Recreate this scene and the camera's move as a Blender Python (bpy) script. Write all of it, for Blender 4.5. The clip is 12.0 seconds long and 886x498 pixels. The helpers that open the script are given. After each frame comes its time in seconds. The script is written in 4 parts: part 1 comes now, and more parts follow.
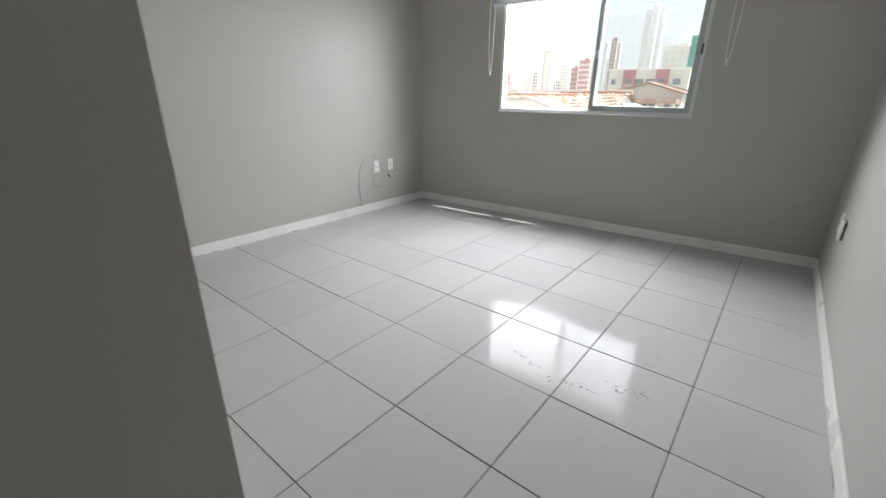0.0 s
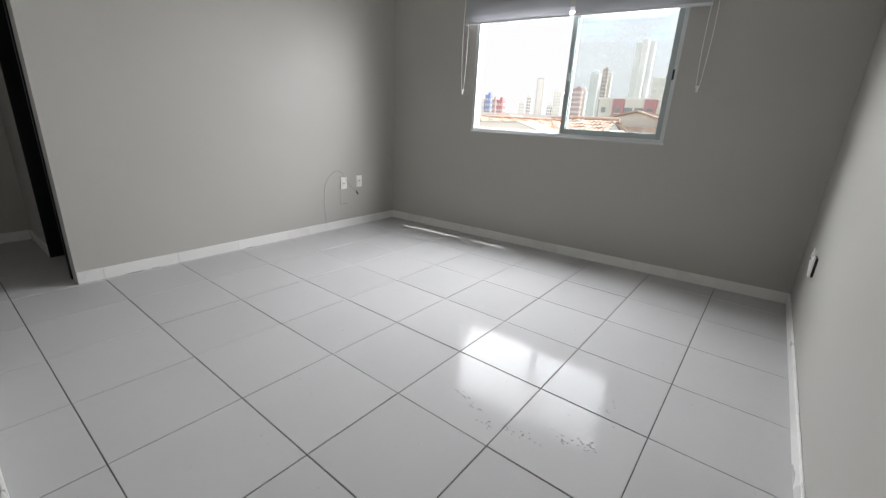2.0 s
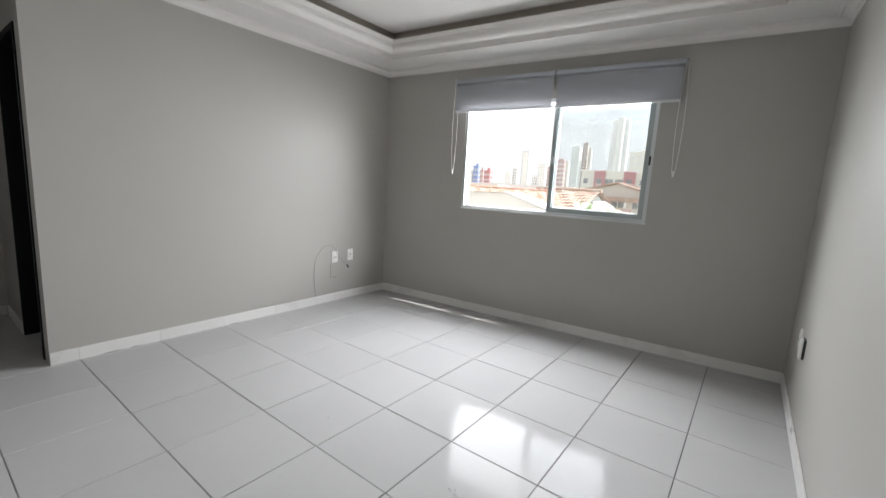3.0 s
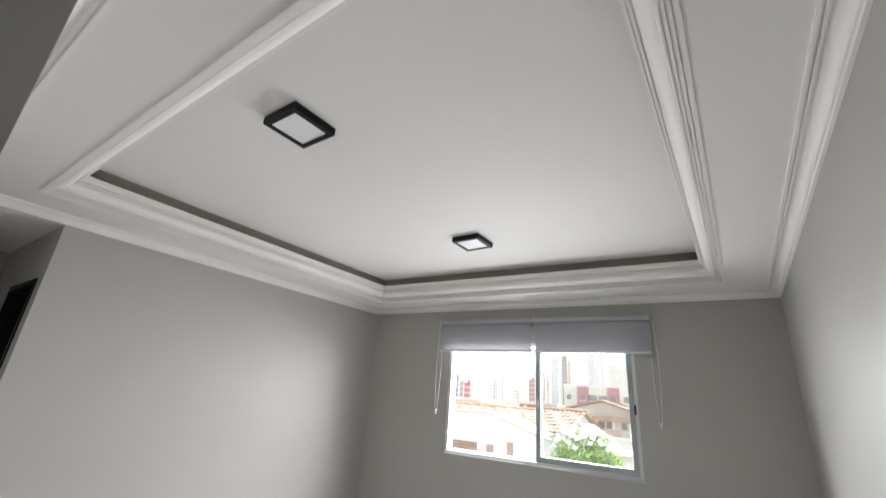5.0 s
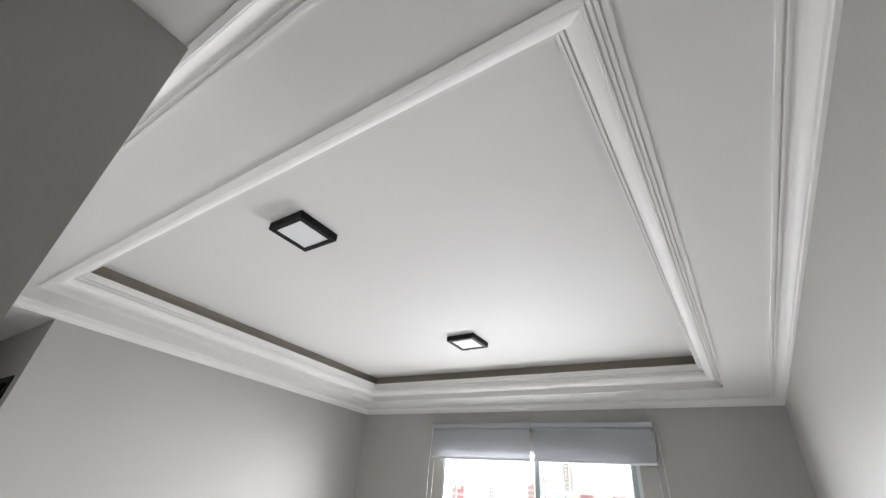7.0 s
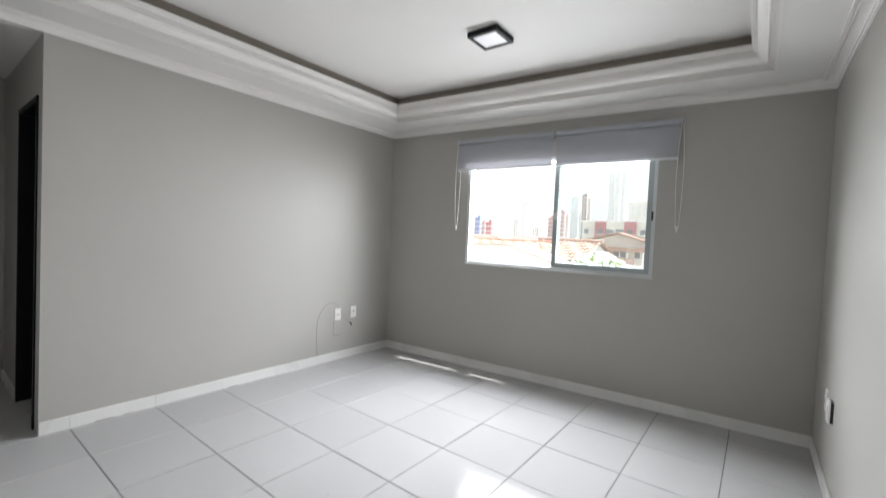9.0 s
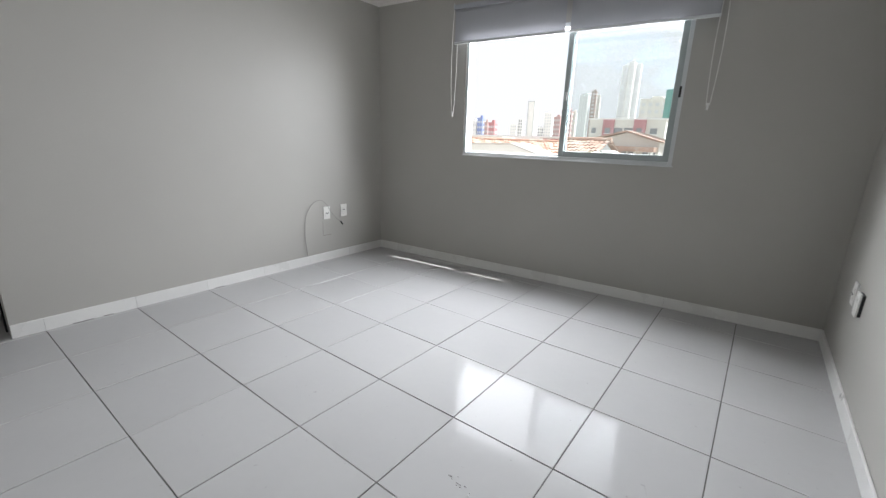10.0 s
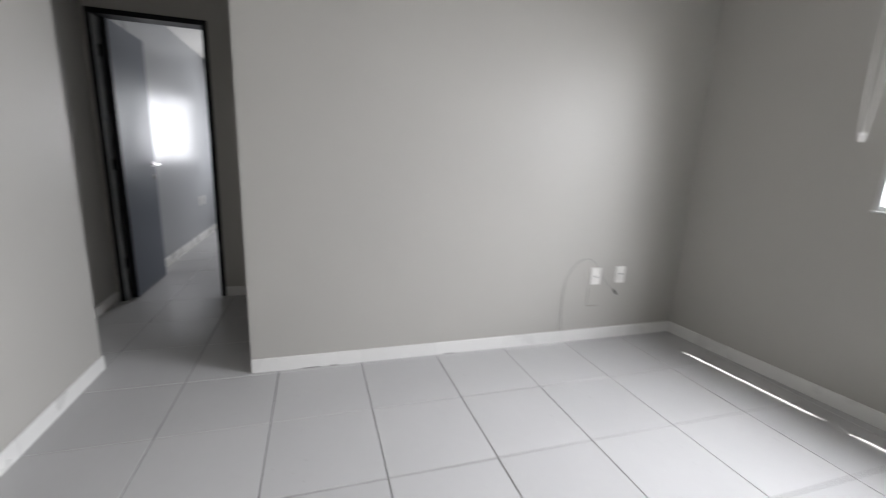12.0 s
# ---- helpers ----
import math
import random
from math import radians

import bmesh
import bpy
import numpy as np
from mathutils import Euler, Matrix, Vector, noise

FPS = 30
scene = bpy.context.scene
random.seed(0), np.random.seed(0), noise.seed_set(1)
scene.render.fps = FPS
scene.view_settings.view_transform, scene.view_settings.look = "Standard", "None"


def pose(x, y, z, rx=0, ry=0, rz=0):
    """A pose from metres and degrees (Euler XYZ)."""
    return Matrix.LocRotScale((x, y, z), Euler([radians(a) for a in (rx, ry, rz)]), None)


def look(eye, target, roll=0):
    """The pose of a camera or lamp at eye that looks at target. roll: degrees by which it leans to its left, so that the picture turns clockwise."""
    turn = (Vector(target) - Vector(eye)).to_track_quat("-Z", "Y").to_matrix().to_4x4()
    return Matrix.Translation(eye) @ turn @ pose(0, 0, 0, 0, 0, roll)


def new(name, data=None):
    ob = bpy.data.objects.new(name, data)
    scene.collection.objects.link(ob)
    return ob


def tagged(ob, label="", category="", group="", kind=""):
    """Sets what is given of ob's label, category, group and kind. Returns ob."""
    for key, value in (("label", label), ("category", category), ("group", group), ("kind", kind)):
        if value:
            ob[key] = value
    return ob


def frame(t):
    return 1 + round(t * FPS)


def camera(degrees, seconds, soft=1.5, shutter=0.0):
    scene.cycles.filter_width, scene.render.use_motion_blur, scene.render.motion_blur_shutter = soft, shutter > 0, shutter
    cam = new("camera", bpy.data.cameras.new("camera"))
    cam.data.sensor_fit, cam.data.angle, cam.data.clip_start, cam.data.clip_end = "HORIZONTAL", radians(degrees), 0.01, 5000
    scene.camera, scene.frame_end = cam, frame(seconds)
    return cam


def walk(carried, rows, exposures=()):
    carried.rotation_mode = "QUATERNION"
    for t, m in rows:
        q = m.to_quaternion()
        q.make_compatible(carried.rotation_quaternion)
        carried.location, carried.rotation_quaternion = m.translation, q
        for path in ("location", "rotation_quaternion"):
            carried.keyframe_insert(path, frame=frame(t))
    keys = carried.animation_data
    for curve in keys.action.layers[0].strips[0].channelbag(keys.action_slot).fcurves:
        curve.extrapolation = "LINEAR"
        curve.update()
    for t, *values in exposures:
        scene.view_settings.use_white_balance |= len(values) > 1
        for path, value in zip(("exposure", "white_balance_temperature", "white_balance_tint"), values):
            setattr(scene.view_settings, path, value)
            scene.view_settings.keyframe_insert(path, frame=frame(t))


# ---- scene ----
cam = camera(93.9, 12.0, soft=1.3, shutter=0.4)
PATH = [
    (0, (2.774, -0.919, 1.168), (1.598, 0.539, 0.465), 0.7),
    (0.5, (2.829, -0.808, 1.147), (1.756, 0.678, 0.347), 2.2),
    (1, (2.864, -0.674, 1.133), (1.731, 0.782, 0.361), 2.3),
    (1.5, (2.853, -0.632, 1.141), (1.706, 0.839, 0.42), 2.6),
    (2, (2.842, -0.64, 1.145), (1.682, 0.868, 0.53), 2.9),
    (2.5, (2.835, -0.635, 1.181), (1.664, 0.912, 0.696), 3.1),
    (3, (2.824, -0.638, 1.231), (1.647, 0.949, 0.923), 3.3),
    (3.2, (2.821, -0.648, 1.242), (1.642, 0.954, 1.032), 3.5),
    (4.8, (2.819, -0.712, 1.464), (1.699, 0.836, 2.053), 4.5),
    (5, (2.819, -0.732, 1.481), (1.72, 0.796, 2.158), 4.3),
    (5.5, (2.828, -0.753, 1.517), (1.777, 0.708, 2.39), 4.6),
    (6, (2.837, -0.765, 1.526), (1.828, 0.628, 2.547), 4.8),
    (6.5, (2.841, -0.781, 1.537), (1.854, 0.574, 2.627), 4.9),
    (6.7, (2.843, -0.794, 1.539), (1.858, 0.563, 2.63), 5.1),
    (8.5, (2.799, -0.665, 1.378), (1.601, 0.912, 1.657), 3.3),
    (9, (2.794, -0.626, 1.273), (1.582, 0.964, 1.21), 2.6),
    (9.5, (2.764, -0.534, 1.208), (1.58, 1.038, 0.853), 2.1),
    (10, (2.666, -0.36, 1.153), (1.501, 1.182, 0.636), 1.9),
    (10.5, (2.559, -0.193, 1.156), (1.326, 1.277, 0.592), 1.9),
    (10.8, (2.447, -0.077, 1.164), (1.136, 1.325, 0.602), 2.0),
    (11, (2.37, 0.015, 1.169), (0.983, 1.349, 0.624), 2.0),
    (11.5, (2.084, 0.146, 1.18), (0.476, 1.233, 0.696), 2.1),
    (12, (1.773, 0.213, 1.178), (-0.092, 0.798, 0.753), 2.4),
]
walk(cam, [(t, look(eye, target, roll)) for t, eye, target, roll in PATH],
     [(0, 2.08, 6500, 10), (0.7, 2.12, 6500, 10), (2.0, 1.98, 6500, 10), (3.0, 2.05, 6500, 10), (5.0, 2.28, 6560, 11), (6.0, 2.42, 6560, 11), (6.7, 2.6, 6480, 11),
      (8.5, 2.26, 6300, 10), (9.0, 2.27, 6420, 10), (9.5, 2.05, 6350, 10), (11, 1.99, 6380, 10), (12, 2.22, 6440, 12)])

# ---- world, sun, exposure ----
SUN_WAY = Vector((-0.556, -0.228, -1.0)).normalized()
world = bpy.data.worlds.new("sky")
scene.world = world
world.use_nodes = True
wn = world.node_tree.nodes
sky = wn.new("ShaderNodeTexSky")
sky.sky_type = "NISHITA"
sky.sun_disc = False
sky.sun_elevation = math.asin(-SUN_WAY.z)
sky.sun_rotation = math.atan2(-SUN_WAY.x, -SUN_WAY.y)
sky.air_density, sky.dust_density, sky.ozone_density = 1.0, 1.6, 1.0
wn["Background"].inputs["Strength"].default_value = 0.10
wl = world.node_tree.links
# thin white cloud over the blue
w_tc = wn.new("ShaderNodeTexCoord")
w_map = wn.new("ShaderNodeMapping")
w_map.inputs["Scale"].default_value = (1.0, 1.0, 2.2)
w_noise = wn.new("ShaderNodeTexNoise")
w_noise.inputs["Scale"].default_value, w_noise.inputs["Detail"].default_value, w_noise.inputs["Roughness"].default_value = 3.2, 7, 0.55
w_range = wn.new("ShaderNodeMapRange")
w_range.inputs["From Min"].default_value, w_range.inputs["From Max"].default_value = 0.20, 0.46
w_mix = wn.new("ShaderNodeMix")
w_mix.data_type = "RGBA"
w_mix.inputs["B"].default_value = (2.5, 2.5, 2.52, 1)
wl.new(w_tc.outputs["Generated"], w_map.inputs["Vector"])
wl.new(w_map.outputs["Vector"], w_noise.inputs["Vector"])
wl.new(w_noise.outputs["Fac"], w_range.inputs["Value"])
wl.new(w_range.outputs["Result"], w_mix.inputs["Factor"])
wl.new(sky.outputs["Color"], w_mix.inputs["A"])
wl.new(w_mix.outputs["Result"], wn["Background"].inputs["Color"])
sun_data = bpy.data.lights.new("sun", "SUN")
sun_data.energy, sun_data.angle, sun_data.color = 2.3, radians(0.5), (1.0, 0.975, 0.94)
sun_lamp = new("sun", sun_data)
sun_lamp.matrix_world = look((20, 8, 30), Vector((20, 8, 30)) + SUN_WAY)



def window_light(eye, target, w, h, watts, spread):
    """An area lamp at a window's opening, for the sky's light, which falls downwards, and the sunlit ground's, which rises."""
    d = bpy.data.lights.new("window_light", "AREA")
    d.shape, d.size, d.size_y, d.energy, d.color = "RECTANGLE", w, h, watts, (0.96, 0.98, 1.015)
    d.spread = radians(spread)
    ob = new("window_light", d)
    ob.matrix_world = look(eye, target)
    return ob


window_light((1.16, 3.536, 1.98), (1.07, 2.536, 1.03), 2.4, 1.05, 68, 175)
window_light((1.10, 3.458, 1.28), (1.03, 2.438, 1.60), 2.0, 0.7, 9.6, 165)
window_light((-5.72, -0.2, 1.45), (-4.72, -0.2, 1.2), 1.2, 0.9, 10, 165)

# ---- materials ----


def rgba(c):
    return (c[0], c[1], c[2], 1.0)


def surface(name, colour, rough=0.6, metal=0.0, vary=0.06, scale=3.0, bump=0.0, bump_scale=60.0, rough_vary=0.05,
            spec=0.5, piece=0.0, stain=None, coat=0.0):
    """A painted or glazed surface: colour broken at two scales, a fine relief and an uneven gloss."""
    m = bpy.data.materials.new(name)
    m.use_nodes = True
    nt = m.node_tree
    n, l = nt.nodes, nt.links
    b = n["Principled BSDF"]
    b.inputs["Metallic"].default_value = metal
    b.inputs["Specular IOR Level"].default_value = spec
    b.inputs["Coat Weight"].default_value = coat
    b.inputs["Coat Roughness"].default_value = 0.08
    tc = n.new("ShaderNodeTexCoord")
    geo = n.new("ShaderNodeNewGeometry")
    big = n.new("ShaderNodeTexNoise")
    big.inputs["Scale"].default_value, big.inputs["Detail"].default_value = scale, 5
    fine = n.new("ShaderNodeTexNoise")
    fine.inputs["Scale"].default_value, fine.inputs["Detail"].default_value = bump_scale, 4
    l.new(geo.outputs["Position"], big.inputs["Vector"])
    l.new(geo.outputs["Position"], fine.inputs["Vector"])
    add = n.new("ShaderNodeMath")
    add.operation = "MULTIPLY_ADD"
    l.new(fine.outputs["Fac"], add.inputs[0])
    add.inputs[1].default_value = 0.35
    l.new(big.outputs["Fac"], add.inputs[2])
    span = n.new("ShaderNodeMapRange")
    span.inputs["From Min"].default_value, span.inputs["From Max"].default_value = 0.4, 0.95
    span.inputs["To Min"].default_value, span.inputs["To Max"].default_value = 1 - vary, 1 + vary
    l.new(add.outputs[0], span.inputs["Value"])
    value = span.outputs["Result"]
    if piece:
        info = n.new("ShaderNodeObjectInfo")
        pr = n.new("ShaderNodeMapRange")
        pr.inputs["To Min"].default_value, pr.inputs["To Max"].default_value = 1 - piece, 1 + piece
        l.new(info.outputs["Random"], pr.inputs["Value"])
        mul = n.new("ShaderNodeMath")
        mul.operation = "MULTIPLY"
        l.new(value, mul.inputs[0])
        l.new(pr.outputs["Result"], mul.inputs[1])
        value = mul.outputs[0]
    tint = n.new("ShaderNodeVectorMath")
    tint.operation = "SCALE"
    tint.inputs[0].default_value = colour
    l.new(value, tint.inputs["Scale"])
    out = tint.outputs["Vector"]
    if stain:
        spots = n.new("ShaderNodeTexNoise")
        spots.inputs["Scale"].default_value, spots.inputs["Detail"].default_value = stain[1], 6
        l.new(geo.outputs["Position"], spots.inputs["Vector"])
        ramp = n.new("ShaderNodeMapRange")
        ramp.inputs["From Min"].default_value, ramp.inputs["From Max"].default_value = stain[2], stain[2] + 0.12
        l.new(spots.outputs["Fac"], ramp.inputs["Value"])
        mix = n.new("ShaderNodeMix")
        mix.data_type = "RGBA"
        mix.inputs["B"].default_value = rgba(stain[0])
        l.new(ramp.outputs["Result"], mix.inputs["Factor"])
        l.new(out, mix.inputs["A"])
        out = mix.outputs["Result"]
    l.new(out, b.inputs["Base Color"])
    rr = n.new("ShaderNodeMapRange")
    rr.inputs["From Min"].default_value, rr.inputs["From Max"].default_value = 0.3, 0.7
    rr.inputs["To Min"].default_value, rr.inputs["To Max"].default_value = max(0.02, rough - rough_vary), min(1, rough + rough_vary)
    l.new(big.outputs["Fac"], rr.inputs["Value"])
    l.new(rr.outputs["Result"], b.inputs["Roughness"])
    if bump:
        bp = n.new("ShaderNodeBump")
        bp.inputs["Strength"].default_value, bp.inputs["Distance"].default_value = bump, 0.002
        l.new(fine.outputs["Fac"], bp.inputs["Height"])
        l.new(bp.outputs["Normal"], b.inputs["Normal"])
    return m


PAINT = surface("grey wall paint", (0.432, 0.421, 0.394), 0.46, vary=0.03, scale=1.3, bump=0.12, bump_scale=160, spec=0.2)
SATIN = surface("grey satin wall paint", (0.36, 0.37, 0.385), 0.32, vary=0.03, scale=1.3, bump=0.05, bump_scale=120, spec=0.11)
CEIL = surface("white ceiling paint", (0.80, 0.785, 0.765), 0.7, vary=0.02, scale=1.1, bump=0.08, bump_scale=120, spec=0.3)
PLASTER = surface("white plaster moulding", (0.84, 0.82, 0.795), 0.55, vary=0.02, scale=4, bump=0.06, bump_scale=90, spec=0.35)
# dark taupe carries the shade of the narrow cove gap
COVE = surface("shade taupe cove back", (0.24, 0.21, 0.18), 0.85, vary=0.1, scale=3, bump=0.2, bump_scale=60)
TILE = surface("white glazed floor tile", (0.432, 0.429, 0.426), 0.10, vary=0.025, scale=2.5, bump=0.05, bump_scale=28,
               rough_vary=0.05, spec=0.038, piece=0.03, stain=((0.2, 0.19, 0.18), 42, 0.70))
# bevels paler and glossier than the tile, to paint in the window's glints
RIM = surface("pale glint tile rim", (0.58, 0.575, 0.57), 0.18, vary=0.15, scale=25, spec=0.45)
SPOT = surface("dried lime spots", (0.44, 0.435, 0.43), 0.7, vary=0.35, scale=90, spec=0.3)
GROUT = surface("dark worn grout", (0.085, 0.08, 0.072), 0.9, vary=0.4, scale=6, bump=0.5, bump_scale=200,
                stain=((0.24, 0.23, 0.21), 5, 0.60))
SKIRT = surface("cream skirting tile", (0.74, 0.735, 0.715), 0.3, vary=0.03, scale=3, spec=0.5, piece=0.03)
BLACK = surface("black satin door frame", (0.009, 0.009, 0.011), 0.45, vary=0.2, scale=6, spec=0.12)
LEAF = surface("dark slate door leaf", (0.165, 0.18, 0.215), 0.42, vary=0.06, scale=2, bump=0.05, bump_scale=30, spec=0.055)
CHROME = surface("brushed chrome", (0.62, 0.61, 0.6), 0.22, metal=1.0, vary=0.05, scale=20)
ALU = surface("white enamelled aluminium", (0.62, 0.645, 0.65), 0.32, vary=0.03, scale=5, spec=0.5)
RAIL = surface("grey enamelled blind rail", (0.40, 0.42, 0.46), 0.4, vary=0.03, scale=5, spec=0.3)
# darker than the frame: the sash's shaded side is put into its colour
SASH = surface("shade grey green enamelled sash", (0.36, 0.405, 0.405), 0.35, vary=0.04, scale=5, spec=0.4)
PLASTIC = surface("white switch plastic", (0.83, 0.82, 0.79), 0.3, vary=0.02, scale=10)
DARKPL = surface("black plastic", (0.015, 0.015, 0.016), 0.45, vary=0.15, scale=20)
CHAIN = surface("white bead chain", (0.75, 0.75, 0.73), 0.4, vary=0.03, scale=20)
MARK = surface("dark scratch", (0.2, 0.18, 0.16), 0.8, vary=0.2, scale=60)
CABLE = surface("grey cable sheath", (0.24, 0.23, 0.215), 0.5, vary=0.05, scale=30)
LAMPF = surface("black lamp housing", (0.008, 0.008, 0.009), 0.5, vary=0.15, scale=9, spec=0.2)
DIFF = surface("white lamp diffuser", (0.86, 0.86, 0.88), 0.35, vary=0.01, scale=9)

# the blind's cloth lets some light through
CLOTH = surface("grey blackout cloth", (0.36, 0.368, 0.392), 0.85, vary=0.03, scale=3, bump=0.25, bump_scale=500)
_n, _l = CLOTH.node_tree.nodes, CLOTH.node_tree.links
_tr = _n.new("ShaderNodeBsdfTranslucent")
_tr.inputs["Color"].default_value = (0.5, 0.5, 0.54, 1)
_mx = _n.new("ShaderNodeMixShader")
_mx.inputs[0].default_value = 0.08
_l.new(_n["Principled BSDF"].outputs[0], _mx.inputs[1])
_l.new(_tr.outputs[0], _mx.inputs[2])
_l.new(_mx.outputs[0], _n["Material Output"].inputs["Surface"])

GLASS = bpy.data.materials.new("green tinted glass")
GLASS.use_nodes = True
_n, _l = GLASS.node_tree.nodes, GLASS.node_tree.links
_n.remove(_n["Principled BSDF"])
_t = _n.new("ShaderNodeBsdfTransparent")
_t.inputs["Color"].default_value = (0.955, 0.972, 0.975, 1)
_g = _n.new("ShaderNodeBsdfGlossy")
_g.inputs["Roughness"].default_value = 0.02
_f = _n.new("ShaderNodeFresnel")
_f.inputs["IOR"].default_value = 1.45
_x = _n.new("ShaderNodeMixShader")
_l.new(_f.outputs[0], _x.inputs[0])
_l.new(_t.outputs[0], _x.inputs[1])
_l.new(_g.outputs[0], _x.inputs[2])
_l.new(_x.outputs[0], _n["Material Output"].inputs["Surface"])

# outdoors; the far towers' colours are paled to carry the air's haze
O_WHITE = surface("white stucco", (0.84, 0.83, 0.81), 0.8, vary=0.05, scale=0.4)
O_CREAM = surface("cream stucco", (0.72, 0.695, 0.64), 0.8, vary=0.07, scale=0.4)
O_RED = surface("brick red stucco", (0.50, 0.25, 0.26), 0.8, vary=0.08, scale=0.4)
O_MAROON = surface("maroon tiles", (0.50, 0.37, 0.36), 0.6, vary=0.08, scale=0.3)
O_BROWN = surface("brown tiles", (0.36, 0.29, 0.25), 0.7, vary=0.08, scale=0.3)
O_ROSE = surface("pale red stucco", (0.55, 0.40, 0.36), 0.8, vary=0.08, scale=0.5)
O_BLUE = surface("blue tiles", (0.26, 0.32, 0.55), 0.6, vary=0.08, scale=0.3)
O_GREEN = surface("green tiles", (0.12, 0.30, 0.26), 0.5, vary=0.08, scale=0.3)
O_TEAL = surface("grey green tiles", (0.68, 0.71, 0.70), 0.6, vary=0.08, scale=0.3)
O_LBLUE = surface("pale blue stucco", (0.50, 0.62, 0.68), 0.8, vary=0.06, scale=0.3)
O_GREY = surface("pale grey stucco", (0.78, 0.78, 0.78), 0.8, vary=0.06, scale=0.3)
O_ORANGE = surface("terracotta roof tiles", (0.45, 0.30, 0.235), 0.85, vary=0.22, scale=1.6, bump=0.4, bump_scale=9,
                   stain=((0.50, 0.42, 0.35), 2.2, 0.50))
O_FIBRE = surface("pale fibre cement sheet", (0.58, 0.565, 0.55), 0.85, vary=0.08, scale=0.8, stain=((0.45, 0.38, 0.32), 0.9, 0.6))
O_GLASS = surface("window glass", (0.27, 0.28, 0.29), 0.2, vary=0.2, scale=0.5)
# far panes near white, the haze over them mixed into the colour
O_FAR = surface("haze paled window glass", (0.60, 0.62, 0.64), 0.5, vary=0.1, scale=0.5)
O_PETAL = surface("white blossom", (0.8, 0.8, 0.74), 0.7, vary=0.05, scale=5)
O_LEAF = surface("pale green leaves", (0.34, 0.50, 0.16), 0.6, vary=0.3, scale=2.5)
O_BARK = surface("grey bark", (0.16, 0.13, 0.10), 0.9, vary=0.2, scale=6, bump=0.5, bump_scale=30)
O_GROUND = surface("dusty town ground", (0.44, 0.42, 0.38), 0.95, vary=0.3, scale=0.05, stain=((0.12, 0.16, 0.08), 0.03, 0.55))

# ---- mesh helpers ----


def box(bm, x0, y0, z0, x1, y1, z1, bevel=0.0):
    x0, x1, y0, y1, z0, z1 = min(x0, x1), max(x0, x1), min(y0, y1), max(y0, y1), min(z0, z1), max(z0, z1)
    v = [bm.verts.new(p) for p in ((x0, y0, z0), (x1, y0, z0), (x1, y1, z0), (x0, y1, z0),
                                   (x0, y0, z1), (x1, y0, z1), (x1, y1, z1), (x0, y1, z1))]
    f = [bm.faces.new([v[i] for i in q]) for q in ((3, 2, 1, 0), (4, 5, 6, 7), (0, 1, 5, 4), (1, 2, 6, 5), (2, 3, 7, 6), (3, 0, 4, 7))]
    if bevel:
        edges = {e for q in f for e in q.edges}
        bmesh.ops.bevel(bm, geom=list(edges), offset=bevel, segments=2, affect="EDGES", profile=0.6)
    return bm


def boxes(*lots, bevel=0.0):
    bm = bmesh.new()
    for q in lots:
        box(bm, *q, bevel=bevel)
    return bm


def tube(bm, a, b, r0, r1=None, n=10):
    a, b = Vector(a), Vector(b)
    r1 = r0 if r1 is None else r1
    q = (b - a).to_track_quat("Z", "Y")
    rings = []
    for p, r in ((a, r0), (b, r1)):
        rings.append([bm.verts.new(p + q @ Vector((r * math.cos(i * math.tau / n), r * math.sin(i * math.tau / n), 0))) for i in range(n)])
    for i in range(n):
        bm.faces.new((rings[0][i], rings[0][(i + 1) % n], rings[1][(i + 1) % n], rings[1][i]))
    bm.faces.new(rings[0][::-1])
    bm.faces.new(rings[1])
    return bm


def mesh_object(name, bm, material, smooth=False):
    me = bpy.data.meshes.new(name)
    bmesh.ops.recalc_face_normals(bm, faces=bm.faces)
    bm.to_mesh(me)
    bm.free()
    if smooth:
        me.shade_smooth()
    me.materials.append(material)
    return new(name, me)


def part(name, bm, material, parent, label="", smooth=False):
    ob = mesh_object(name, bm, material, smooth)
    ob.parent = parent
    if parent.type == "EMPTY" or parent.location.length > 0:
        ob.matrix_parent_inverse = Matrix.Translation(parent.matrix_basis.translation).inverted()
    return tagged(ob, label)


def thing(name, at, label, category, group="", kind=""):
    e = new(name)
    e.empty_display_size = 0.1
    e.location = at
    return tagged(e, label, category, group, kind)


def setting(name, bm, material, label, category):
    return tagged(mesh_object(name, bm, material), label, category, kind="structure")


def sweep(profile, loop, closed=True):
    """A moulding: profile points (inward, z) carried round a loop with mitred corners; the inside lies to the left."""
    bm = bmesh.new()
    n = len(loop)
    rings = []
    for i in range(n):
        p = Vector(loop[i])
        a = (p - Vector(loop[i - 1])).normalized()
        b = (Vector(loop[(i + 1) % n]) - p).normalized()
        na, nb = Vector((-a.y, a.x)), Vector((-b.y, b.x))
        m = (na + nb) / (1 + na.dot(nb))
        rings.append([bm.verts.new((p.x + m.x * d, p.y + m.y * d, z)) for d, z in profile])
    for i in range(n):
        r, s = rings[i], rings[(i + 1) % n]
        for k in range(len(profile) - 1):
            bm.faces.new((r[k], s[k], s[k + 1], r[k + 1]))
    return bm


def arc(c, r, a0, a1, n):
    return [(c[0] + r[0] * math.cos(radians(a0 + (a1 - a0) * i / n)), c[1] + r[1] * math.sin(radians(a0 + (a1 - a0) * i / n))) for i in range(n + 1)]


